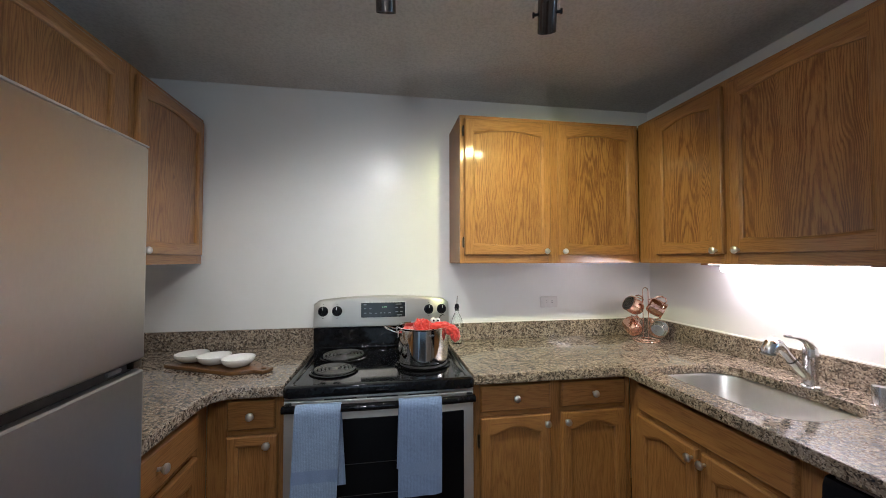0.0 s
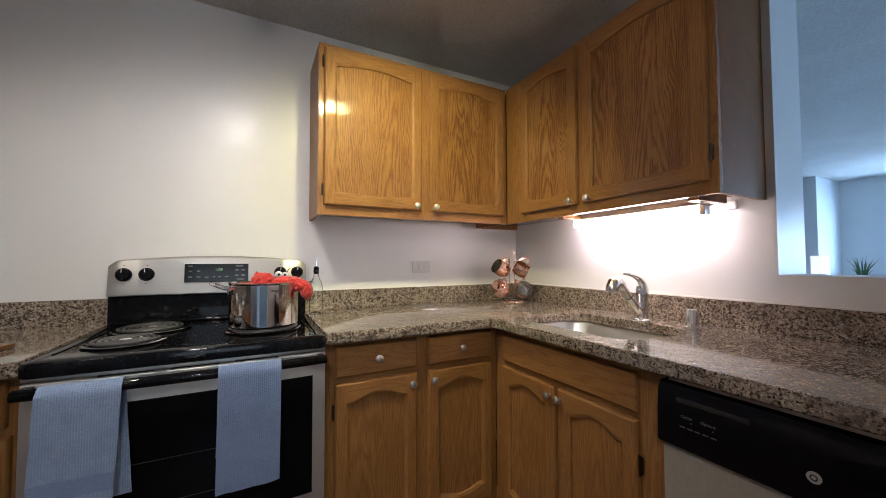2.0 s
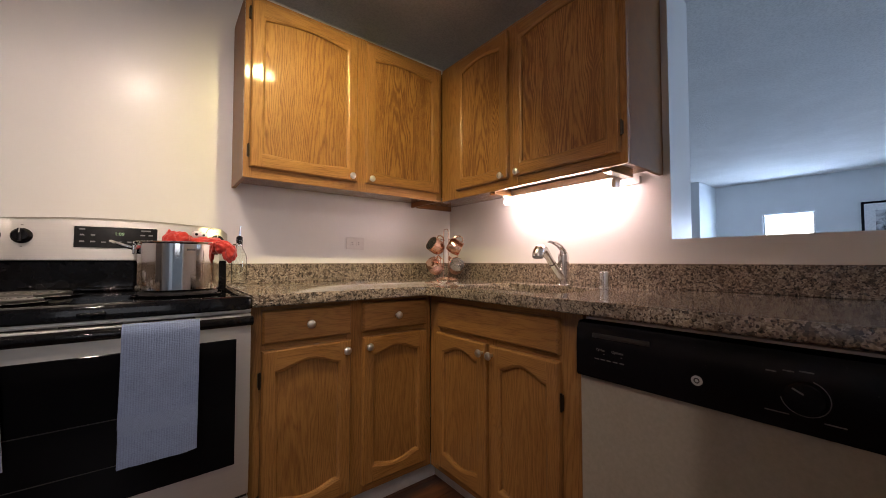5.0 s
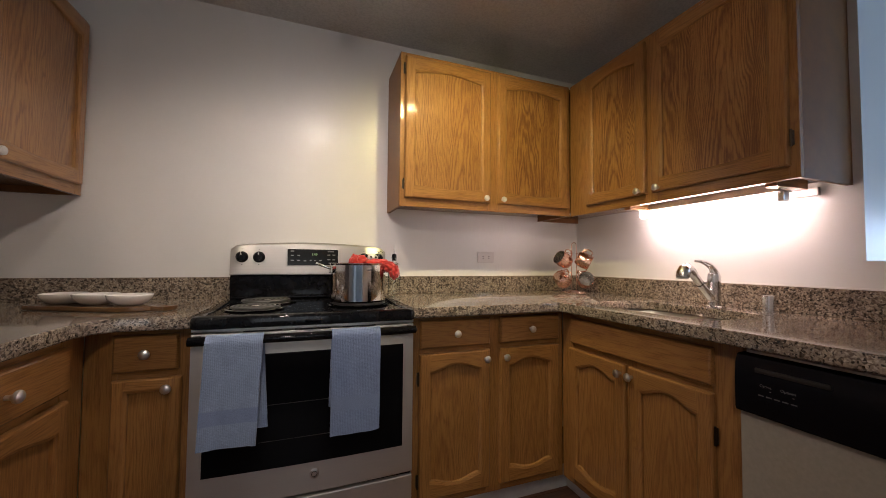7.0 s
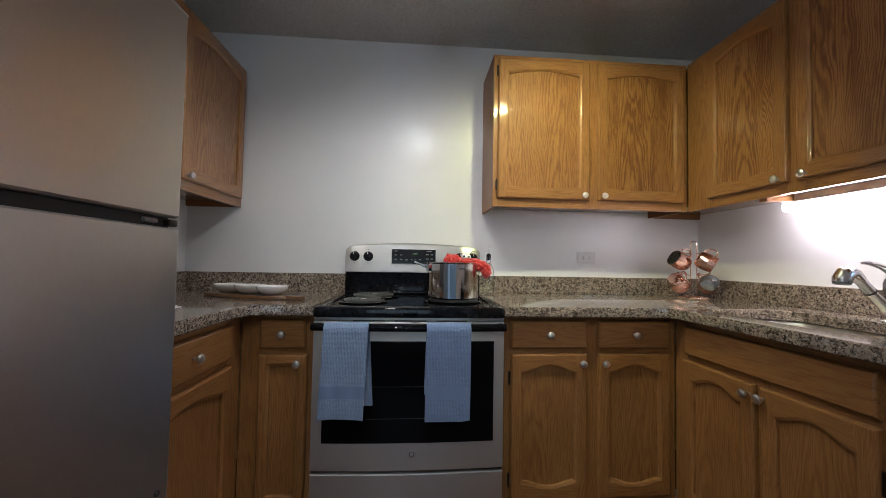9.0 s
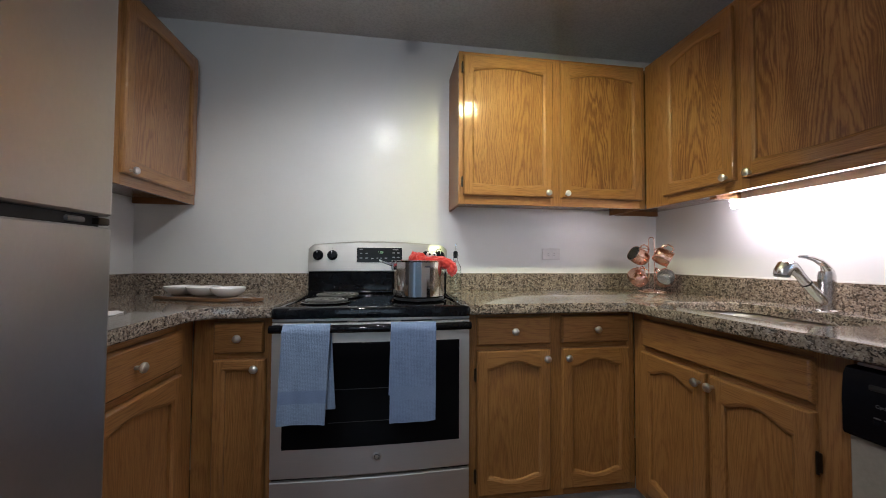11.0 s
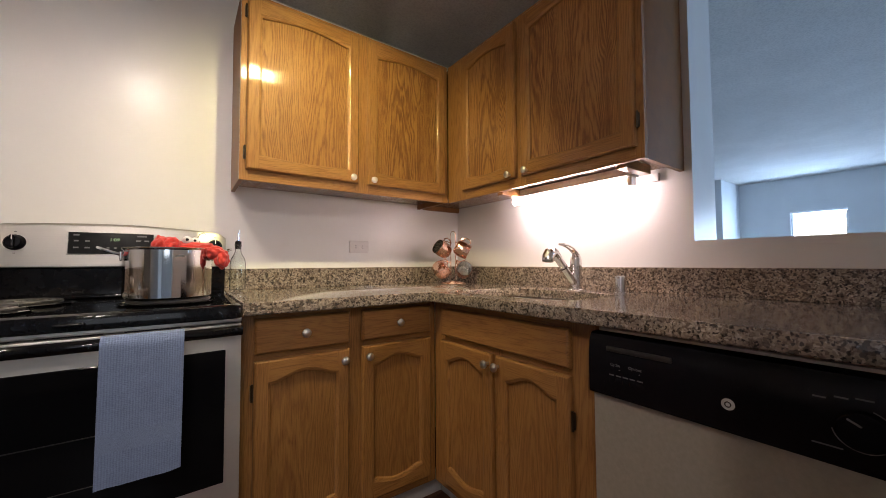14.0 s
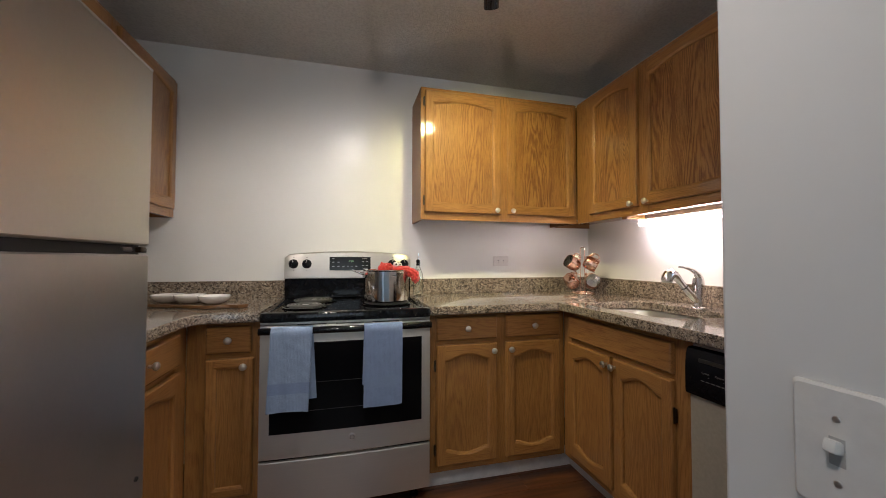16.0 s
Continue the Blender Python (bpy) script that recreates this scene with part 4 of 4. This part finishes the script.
up = Vector((0, 0, 1))
mug(MT + AX * -0.056 + FRONT * 0.03 + up * 0.203, -AX * 0.55 + FRONT * 0.62 + up * 0.42, AX * 0.5 + up, "hammered copper mug tilted with its tin lining showing")
mug(MT + AX * 0.057 + FRONT * 0.02 + up * 0.203, AX * 0.80 + FRONT * -0.12 + up * -0.42, -AX * 0.2 + up, "hammered copper mug hanging with its side showing")
mug(MT + AX * -0.064 + FRONT * 0.03 + up * 0.078, -AX * 0.45 + FRONT * -0.6 + up * 0.40, AX * 0.3 + up, "hammered copper mug hanging with its base showing")
mug(MT + AX * 0.068 + FRONT * 0.03 + up * 0.078, AX * 0.25 + FRONT * 0.85 + up * 0.30, -AX * 0.6 + up * 0.8, "hammered copper mug turned so its tin inside shows")

# ---- outlet and switch ----
PLATE = plain("aged_white_plate", (0.69, 0.665, 0.645), 0.4, 0.0, 50, 0.06)
c = thing("outlet", pose(1.045, -0.001, 1.142, 90, 0, 0), "white duplex wall outlet set sideways above the backsplash", "outlet")
bm = bmesh.new()
rings(bm, [[(x, y, z) for x, y in rounded(-0.057 + d, 0.057 - d, -0.035 + d, 0.035 - d, 0.006, 3)] for d, z in ((0, 0), (0, 0.004), (0.003, 0.0055))])
part("plate", bm, PLATE, c)
for ox in (-0.0195, 0.0195):
    bm = bmesh.new()
    rings(bm, [[(x + ox, y, z) for x, y in rounded(-0.014 + d, 0.014 - d, -0.017 + d, 0.017 - d, 0.011, 4)] for d, z in ((0, 0.005), (0, 0.0068), (0.001, 0.0074))])
    r = part("receptacle", bm, PLATE, c)
    part("slot", boxes((ox - 0.005, ox + 0.004, 0.0045, 0.0072, 0.0072, 0.0077)), DARK, r, smooth=False)
    part("slot", boxes((ox - 0.005, ox + 0.004, -0.0072, -0.0045, 0.0072, 0.0077)), DARK, r, smooth=False)
part("screw", lathe([(0.003, 0.0055), (0.003, 0.0066), (0.001, 0.007)], 12), NICKEL, c)

c = thing("light_switch", pose(0.459, -2.131, 0.975, 90, 0, -90), "white wall plate with a toggle light switch", "light switch")
bm = bmesh.new()
rings(bm, [[(x, y, z) for x, y in rounded(-0.036 + d, 0.036 - d, -0.06 + d, 0.06 - d, 0.005, 3)] for d, z in ((0, 0), (0, 0.003), (0.003, 0.0055))])
part("plate", bm, WHITE_PLASTIC, c)
part("toggle", boxes((-0.005, 0.005, -0.004, 0.008, 0.004, 0.019), bevel=0.002), WHITE_PLASTIC, c, m=pose(0, 0, 0, -18, 0, 0))
part("slot", boxes((-0.006, 0.006, -0.013, 0.013, 0.0052, 0.006)), plain("plate_slot", (0.45, 0.44, 0.42), 0.5), c, smooth=False)
for sy in (-0.03, 0.03):
    part("screw", lathe([(0.0032, 0.005), (0.0032, 0.0062), (0.001, 0.0066)], 12), NICKEL, c, m=pose(0, sy, 0))

# ---- stock pot, soft toy, bottle ----
PX, PY, PZ = 0.199, -0.45, 0.9375
POLISHED = plain("polished_steel", (0.82, 0.80, 0.78), 0.05, 1.0, 12, 0.06, 0)
c = thing("stock_pot", pose(PX, PY, PZ), "polished stainless stock pot on the front burner", "pot")
part("pot_body", lathe([(0.108, 0), (0.114, 0.002), (0.1175, 0.008), (0.118, 0.155), (0.1215, 0.160), (0.1215, 0.163), (0.117, 0.1635), (0.1155, 0.158), (0.1150, 0.012), (0.10, 0.006), (0.004, 0.005)], 56), POLISHED, c)
for ang in (182, -2):
    rot = pose(0, 0, 0, 0, 0, ang)
    pts = [(0.117, -0.042, 0.140), (0.135, -0.043, 0.146), (0.160, -0.036, 0.156), (0.172, -0.016, 0.161), (0.174, 0.0, 0.162), (0.172, 0.016, 0.161), (0.160, 0.036, 0.156), (0.135, 0.043, 0.146), (0.117, 0.042, 0.140)]
    h = part("handle", tube(pts, 0.0045, 10), POLISHED, c, m=rot)
    for sy in (-0.042, 0.042):
        part("rivet_plate", boxes((0.115, 0.121, sy - 0.012, sy + 0.012, 0.122, 0.150), bevel=0.002), POLISHED, h)
part("etched_mark", boxes((-0.012, 0.012, -0.1186, -0.1176, 0.133, 0.139)), TEXT_GREY, c, m=pose(0, 0, 0, 0, 0, 14), smooth=False)

PLUSH = plain("red_plush", (0.62, 0.035, 0.025), 0.85, 0.0, 260, 0.3, 0.35, Sheen_Weight=0.5)
EYE_W = plain("toy_eye_white", (0.8, 0.8, 0.78), 0.35)


def blob(bm, p, r, sub=3, lump=0.10):
    q = bmesh.ops.create_icosphere(bm, subdivisions=sub, radius=1.0)
    for v in q["verts"]:
        k = 1 + lump * noise.noise(v.co * 2.3 + Vector(p) * 40)
        v.co = Vector((v.co.x * r[0] * k, v.co.y * r[1] * k, v.co.z * r[2] * k)) + Vector(p)


toy = thing("plush_toy", pose(PX, PY, PZ), "red plush toy with claws draped over the pot rim", "soft toy")
body = bmesh.new()
for p, r, sub, lump in (((0.015, 0.0, 0.130), (0.095, 0.085, 0.036), 5, 0.10), ((0.056, -0.020, 0.156), (0.050, 0.046, 0.030), 5, 0.15), ((0.018, 0.03, 0.156), (0.03, 0.03, 0.018), 4, 0.2)):
    blob(body, p, r, sub, lump)
part("body", body, PLUSH, toy)
for pieces in ((((-0.070, -0.035, 0.142), (0.040, 0.034, 0.021), 0.25),), (((-0.022, -0.048, 0.168), (0.024, 0.022, 0.032), 0.25), ((0.004, -0.040, 0.167), (0.028, 0.026, 0.032), 0.25), ((-0.012, -0.045, 0.148), (0.038, 0.032, 0.024), 0.2))):
    claw = bmesh.new()
    for p, r, lump in pieces:
        blob(claw, p, r, 5, lump)
    part("claw", claw, PLUSH, toy)
limb = bmesh.new()
for p, r, lump in (((0.095, -0.038, 0.160), (0.036, 0.030, 0.022), 0.2), ((0.124, -0.056, 0.148), (0.030, 0.025, 0.024), 0.2), ((0.143, -0.066, 0.128), (0.022, 0.020, 0.032), 0.25)):
    blob(limb, p, r, 5, lump)
part("arm", limb, PLUSH, toy)
for p, r in (((0.046, -0.034, 0.190), 0.0135), ((0.067, -0.030, 0.188), 0.012)):
    ball, dot = bmesh.new(), bmesh.new()
    blob(ball, p, (r, r, r), 3, 0)
    blob(dot, (p[0], p[1] - r * 0.93, p[2] + 0.001), (r * 0.36, 0.003, r * 0.36), 2, 0)
    eye = part("eye", ball, EYE_W, toy, "white toy eye")
    part("pupil", dot, BLACK_PLASTIC, eye)
part("feeler", tube([(0.072, -0.03, 0.192), (0.080, -0.03, 0.210), (0.090, -0.03, 0.216), (0.098, -0.03, 0.210)], 0.0015, 6), BLACK_PLASTIC, toy)

GLASS = mat("bottle_glass", (0.95, 0.98, 0.96), 0.03, 0.0, Transmission_Weight=1.0, IOR=1.45)
c = thing("oil_bottle", pose(0.434, -0.10, CZ), "clear glass oil bottle with a dark pour spout", "bottle")
part("glass", lathe([(0.026, 0.0), (0.031, 0.003), (0.032, 0.010), (0.032, 0.120), (0.029, 0.142), (0.017, 0.166), (0.0125, 0.178), (0.0125, 0.200), (0.0145, 0.203), (0.0145, 0.209), (0.0100, 0.209), (0.0100, 0.178), (0.0145, 0.164), (0.0265, 0.140), (0.0295, 0.119), (0.0295, 0.011), (0.004, 0.008)], 28), GLASS, c).visible_shadow = False
part("stopper", lathe([(0.0098, 0.19), (0.0098, 0.209), (0.013, 0.210), (0.013, 0.222), (0.006, 0.227), (0.003, 0.228)], 20), BLACK_PLASTIC, c)
part("spout", tube([(0, 0, 0.225), (0, 0, 0.25), (0.003, 0, 0.272)], [0.0042, 0.0036, 0.003], 10), CHROME, c)

# ---- cutting board, bowls, paper ----
WALNUT = oak("walnut_board", "x", 0.45)
CB = pose(-0.70, -0.385, CZ + 0.001, 0, 0, -25)
out = [(-0.235, -0.075), (0.13, -0.085), (0.17, -0.06), (0.205, -0.028), (0.255, -0.032), (0.262, 0.0), (0.255, 0.032), (0.205, 0.028), (0.17, 0.06), (0.13, 0.085), (-0.235, 0.075)]
hole = [(0.232 + 0.012 * math.cos(radians(a)), 0.009 * math.sin(radians(a))) for a in range(0, 360, 30)]
solid("cutting_board", slab(out, hole, 0.016, 0.016, 0.003), WALNUT, "reddish wooden paddle board under three white bowls", "cutting board", m=CB)
PORCELAIN = plain("white_porcelain", (0.80, 0.78, 0.74), 0.16, 0.0, 14, 0.04, 0, Coat_Weight=0.5)
for bx in (-0.165, -0.035, 0.098):
    bm = lathe([(0.028, 0.0), (0.032, 0.001), (0.046, 0.010), (0.058, 0.026), (0.062, 0.042), (0.0615, 0.0435), (0.0595, 0.043), (0.0555, 0.027), (0.043, 0.012), (0.028, 0.006), (0.003, 0.0055)], 40)
    solid("bowl", bm, PORCELAIN, "small white porcelain dip bowl on the wooden board", "bowl", group="white bowls", m=CB @ pose(bx, 0.0, 0.0165) @ Matrix.Diagonal((1.08, 1.12, 0.88, 1)))
PAPER = plain("white_cloth", (0.8, 0.79, 0.77), 0.8, 0.0, 60, 0.08)
bm = bmesh.new()
rings(bm, [[(0.055 * (1 + 0.10 * math.cos(a * 18 * math.pi / 36)) * math.cos(a / 36 * 2 * math.pi) * k, 0.085 * (1 + 0.06 * math.cos(a * 18 * math.pi / 36)) * math.sin(a / 36 * 2 * math.pi) * k, z) for a in range(36)] for k, z in ((1, 0.001), (1, 0.004), (0.7, 0.006), (0.1, 0.006))])
solid("napkin", bm, PAPER, "white scalloped napkin lying on the counter", "napkin", m=pose(-0.83, -0.83, CZ))

# ---- towels over the oven handle ----
def towel_material(name, color):
    m = mat(name, color, 0.95, Sheen_Weight=0.3)
    n = Net(m)
    v = n.coords(shift=False)
    w = n.add("TexWave", wave_type="BANDS", bands_direction="Z", Scale=70.0, Distortion=1.6, Detail=3.0)
    u = n.add("TexWave", wave_type="BANDS", bands_direction="X", Scale=58.0, Distortion=1.6, Detail=3.0)
    n.link(v, w.inputs["Vector"])
    n.link(v, u.inputs["Vector"])
    loops = n.noise(n.coords((1, 1, 1.6), False), 210, 4, 0.75)
    f = n.mix(0.76, n.mix(0.6, w.outputs["Fac"], u.outputs["Fac"]), loops)
    f = n.mix(0.25, f, n.noise(v, 26, 4, 0.65))
    n.color(n.ramp(f, [(0.25, tuple(k * 0.55 for k in color)), (0.75, tuple(min(1, k * 1.25) for k in color))]))
    n.bump(f, 0.7, 0.003)
    return m


TOWEL_A, TOWEL_B = towel_material("pale_blue_terry", (0.255, 0.345, 0.50)), towel_material("blue_terry", (0.20, 0.275, 0.445))
TOWEL_BAND = plain("towel_band", (0.215, 0.29, 0.455), 0.95, 0.0, 420, 0.3, 0.4)


def towel(x0, x1, z_front, z_back, skew, back_shift, material, label, seed):
    """A folded towel hung over the handle bar at y = -0.735, z = 0.852."""
    bm = bmesh.new()
    by, bz, r = -0.7345, 0.852, 0.021
    path = [(by - r - 0.003, z_front + (bz - z_front) * i / 22) for i in range(23)]
    path += [(by + r * math.cos(radians(a)), bz + r * math.sin(radians(a))) for a in (160, 135, 110, 90, 70, 45, 20)]
    path += [(by + r - 0.004 + 0.002 * i / 10, bz - (bz - z_back) * i / 10) for i in range(1, 11)]
    nx = 14
    grid = []
    for k, (y, z) in enumerate(path):
        row = []
        front = k < 23
        drop = (bz - z) / 0.35
        for i in range(nx + 1):
            u = i / nx
            x = x0 + (x1 - x0) * u + (skew * max(0, drop) if front else back_shift * max(0, drop))
            wave = 0.0035 * math.sin(u * 7 + seed) * max(0, drop) + 0.004 * noise.noise(Vector((u * 3 + seed, z * 6, 0)))
            zz = z + (0.006 * math.sin(u * 3 + seed) * max(0, drop) ** 3 if front else 0)
            zz += (0.018 * (1 - u) * -1 * max(0, drop) ** 4 * (seed > 1) if front else 0)
            row.append(bm.verts.new((x, y - abs(wave) * (1 if front else -0.3) - (0.004 * max(0, drop) if front else 0), zz)))
        grid.append(row)
    for k in range(len(grid) - 1):
        for i in range(nx):
            f = bm.faces.new((grid[k][i], grid[k][i + 1], grid[k + 1][i + 1], grid[k + 1][i]))
            f.material_index = 1 if 5 <= k < 8 else 0
    bmesh.ops.recalc_face_normals(bm, faces=bm.faces)
    bmesh.ops.solidify(bm, geom=bm.faces[:], thickness=0.005)
    ob = solid("towel", bm, (material, TOWEL_BAND), label, "towel", group="kitchen towels")
    return ob


towel(-0.300, -0.138, 0.525, 0.56, -0.014, 0.02, TOWEL_A, "pale blue ribbed terry towel hung over the oven handle", 0.4)
towel(0.076, 0.242, 0.525, 0.60, -0.002, -0.008, TOWEL_B, "blue terry towel with a woven band over the oven handle", 2.1)

# ---- track lights ----
LAMP_FACE = glow("lamp_face", (1.0, 0.86, 0.68), 12.0)


def track(name_label, x0, x1, y, heads):
    t = thing("track_light", pose(0, 0, 0), name_label, "ceiling light", "track lights")
    part("rail", boxes((x0, x1, y - 0.017, y + 0.017, ZC - 0.022, ZC - 0.001), bevel=0.003), NICKEL, t)
    for (hx, hy, hz), aim, *rest in heads:
        way = (Vector(aim) - Vector((hx, hy, hz))).normalized()
        m = look((hx, hy, hz), aim)
        part("stem", tube([(hx, hy, ZC - 0.02), (hx, hy, hz + 0.06)], 0.007, 10), NICKEL, t)
        part("yoke", tube([Vector((hx - 0.042, hy, hz + 0.0)), Vector((hx - 0.042, hy, hz + 0.055)), Vector((hx, hy, hz + 0.062)), Vector((hx + 0.042, hy, hz + 0.055)), Vector((hx + 0.042, hy, hz))], 0.003, 8), NICKEL, t)
        h = part("shade", lathe([(0.004, 0.062), (0.022, 0.060), (0.029, 0.05), (0.0305, 0.03), (0.0305, -0.055), (0.0285, -0.055), (0.0275, 0.0), (0.004, 0.002)], 28), plain("gunmetal", (0.13, 0.11, 0.10), 0.24, 0.9, 60, 0.1, 0), t, "dark shiny metal cylinder head", m)
        part("lamp", lathe([(0.026, -0.004), (0.020, -0.009), (0.003, -0.011)], 20), LAMP_FACE, h, "lit halogen lamp")
        for sx in (-1, 1):
            part("side_knob", lathe([(0.0045, 0.03), (0.0045, 0.040), (0.009, 0.041), (0.009, 0.047), (0.003, 0.048)], 14), BLACK_PLASTIC, h, m=pose(0, 0, 0.0, 0, 90 * sx, 0))
    return t


track("ceiling track light with three dark metal cylinder heads", -0.60, 0.80, -1.06, HEADS[:3])
# added fixture that carries the unseen fill head
track("unseen track light added near the entrance as fill", -0.55, 0.15, -2.42, HEADS[3:])

# ---- living room seen through the opening ----
BLIND = plain("white_blind", (0.82, 0.83, 0.84), 0.5)
OUTSIDE = glow("bright_outdoors", (0.85, 0.94, 1.0), 5.0)
structure("backdrop", boxes((9.6, 9.65, -6.0, 2.0, -1.0, 4.0)), OUTSIDE, "bright overcast daylight outside the window", "backdrop")
c = thing("window_1", pose(LX, 0, 0), "bright white-framed window with raised blind", "window", kind="structure")
part("window_frame", boxes((0.02, 0.08, -1.13, -1.10, 0.86, 1.84), (0.02, 0.08, -0.53, -0.50, 0.86, 1.84), (0.02, 0.08, -1.10, -0.53, 0.86, 0.89), (0.02, 0.08, -1.10, -0.53, 1.81, 1.84)), TRIM, c, smooth=False)
part("mullion", boxes((0.03, 0.07, -1.10, -0.53, 1.20, 1.225)), TRIM, c, smooth=False)
part("window_sill", boxes((-0.03, 0.1, -1.15, -0.48, 0.835, 0.86), bevel=0.004), TRIM, c)
part("headrail", boxes((-0.025, 0.02, -1.125, -0.505, 1.815, 1.845), bevel=0.003), BLIND, c)
for i in range(13):
    part("slat", boxes((-0.022, 0.016, -1.12, -0.51, -0.001, 0.001)), BLIND, c, m=pose(0, 0, 0.90 + 0.025 * i), smooth=False)
c = thing("window_2", pose(LX, 0, 0), "wide white-framed living room window", "window", kind="structure")
part("window_frame", boxes((0.02, 0.08, -4.20, -4.17, 0.86, 1.84), (0.02, 0.08, -3.13, -3.10, 0.86, 1.84), (0.02, 0.08, -4.17, -3.13, 0.86, 0.89), (0.02, 0.08, -4.17, -3.13, 1.81, 1.84)), TRIM, c, smooth=False)
part("mullion", boxes((0.03, 0.07, -3.665, -3.635, 0.89, 1.81)), TRIM, c, smooth=False)
part("window_sill", boxes((-0.03, 0.1, -4.22, -3.08, 0.835, 0.86), bevel=0.004), TRIM, c)
c = thing("picture_frame", pose(LX - 0.002, -1.93, 1.56), "black framed black-and-white print with a white mat", "picture")
part("frame", boxes((-0.025, 0, -0.335, -0.305, -0.34, 0.34), (-0.025, 0, 0.305, 0.335, -0.34, 0.34), (-0.025, 0, -0.305, 0.305, 0.31, 0.34), (-0.025, 0, -0.305, 0.305, -0.34, -0.31)), BLACK_PLASTIC, c, smooth=False)
part("mat", boxes((-0.012, -0.008, -0.305, 0.305, -0.31, 0.31)), plain("mat_board", (0.7, 0.7, 0.7), 0.7), c, smooth=False)
photo = mat("grey_print", rough=0.5)
pn = Net(photo)
pn.color(pn.ramp(pn.noise(pn.coords((1, 1, 1), False), 7, 4, 0.6, 1.2), [(0.35, (0.03, 0.03, 0.035)), (0.6, (0.5, 0.5, 0.52))]))
part("print", boxes((-0.015, -0.012, -0.2, 0.2, -0.21, 0.21)), photo, c, smooth=False)

DARK_WOOD = oak("dark_wood", "x", 0.18)
c = thing("side_table", pose(7.1, -0.18, 0), "dark wooden side table against the living room wall", "table")
part("tabletop", boxes((-0.55, 0.75, -0.2, 0.28, 0.72, 0.75), bevel=0.004), DARK_WOOD, c)
for lx in (-0.5, 0.7):
    for ly in (-0.16, 0.24):
        part("leg", boxes((lx - 0.02, lx + 0.02, ly - 0.02, ly + 0.02, 0, 0.72), bevel=0.003), DARK_WOOD, c)
c = thing("table_lamp", pose(6.95, 0.03, 0.75), "table lamp with a bright white cylinder shade", "lamp")
part("base", lathe([(0.06, 0), (0.06, 0.012), (0.02, 0.02), (0.012, 0.05), (0.012, 0.2)], 24), NICKEL, c)
# the shade's brightness is emission on its surface; there is no bulb
part("shade", lathe([(0.088, 0.20), (0.085, 0.48), (0.083, 0.48), (0.086, 0.20)], 32, cap0=False, cap1=False), glow("emissive_lampshade", (0.9, 0.93, 1.0), 0.9), c, "white shade with weak emission", flip=False)
c = thing("potted_plant", pose(7.6, -0.2, 0.75), "spiky green grass plant in a pot", "plant")
part("pot", lathe([(0.06, 0), (0.08, 0.12), (0.074, 0.12), (0.06, 0.10), (0.003, 0.10)], 24), TRIM, c)
LEAF = plain("grass_leaf", (0.05, 0.10, 0.03), 0.5, 0.0, 30, 0.3)
rnd = random.Random(4)
for i in range(46):
    a, l, sp = rnd.uniform(0, 6.28), rnd.uniform(0.22, 0.40), rnd.uniform(0.02, 0.17)
    pts = [(0.02 * math.cos(a) + sp * k * k * math.cos(a), 0.02 * math.sin(a) + sp * k * k * math.sin(a), 0.10 + l * k - 0.05 * sp / 0.17 * k * k) for k in (0, 0.35, 0.7, 1)]
    part("leaf", tube(pts, [0.004, 0.006, 0.004, 0.0006], 4), LEAF, c)
c = thing("dining_chair", pose(3.95, -1.55, 0, 0, 0, 20), "dark upholstered chair with a rounded back", "chair")
UPH = plain("dark_fabric", (0.02, 0.02, 0.03), 0.7)
bm = bmesh.new()
rings(bm, [[(0.22 * math.cos(radians(a)) * k, y, 0.5 + (0.58 if a > 0 else 0.0) * math.sin(radians(a)) * k) for a in range(0, 181, 12)] for y, k in ((0.2, 0.94), (0.205, 1.0), (0.235, 1.0), (0.24, 0.94))])
part("backrest", bm, UPH, c)
part("seat", boxes((-0.22, 0.22, -0.22, 0.22, 0.43, 0.50), bevel=0.02), UPH, c)
for lx in (-0.19, 0.19):
    for ly in (-0.19, 0.19):
        part("leg", tube([(lx, ly, 0.0), (lx * 0.95, ly * 0.95, 0.44)], [0.012, 0.018], 10), DARK_WOOD, c)

# ---- floor planks ----
def plank_material(name):
    m = mat(name, rough=0.3, Coat_Weight=0.2, Coat_Roughness=0.15)
    n = Net(m)
    v = n.coords((0.9, 9, 9))
    f = n.noise(v, 3.2, 6, 0.65, 0.6)
    c = n.ramp(f, [(0.3, (0.055, 0.018, 0.009)), (0.5, (0.13, 0.047, 0.021)), (0.72, (0.22, 0.088, 0.040))])
    info = n.add("ObjectInfo")
    c = n.mix(0.75, c, n.ramp(info.outputs["Random"], [(0, (0.62, 0.6, 0.58)), (1, (1.2, 1.12, 1.05))]), "MULTIPLY")
    n.color(c)
    n.bump(f, 0.1, 0.001)
    return m


PLANK = plank_material("laminate_plank")
PL, PW = 1.22, 0.127
plank_meshes = {}


def plank(x0, x1, y):
    """One board between x0 and x1; boards of one length share a mesh."""
    size = round(x1 - x0, 3)
    if size not in plank_meshes:
        bm = box(bmesh.new(), 0.0006, size - 0.0006, -PW / 2 + 0.0006, PW / 2 - 0.0006, -0.006, 0.0, 0.0012, 1)
        plank_meshes[size] = bpy.data.meshes.new("plank")
        bm.to_mesh(plank_meshes[size])
        bm.free()
        plank_meshes[size].materials.append(PLANK)
    ob = new("plank", plank_meshes[size])
    ob.parent, ob.location = floor_ob, (x0, y, 0.0)


for row in range(27):
    y = -0.5 - PW * row
    x, stop = XL + 0.004, (0.455 if -2.67 < y < -1.95 else XR - 0.004)
    cut = x + (0.36, 0.92, 0.60, 1.14)[row % 4]
    while x < stop - 0.001:
        plank(x, min(cut, stop), y)
        x, cut = cut, cut + PL
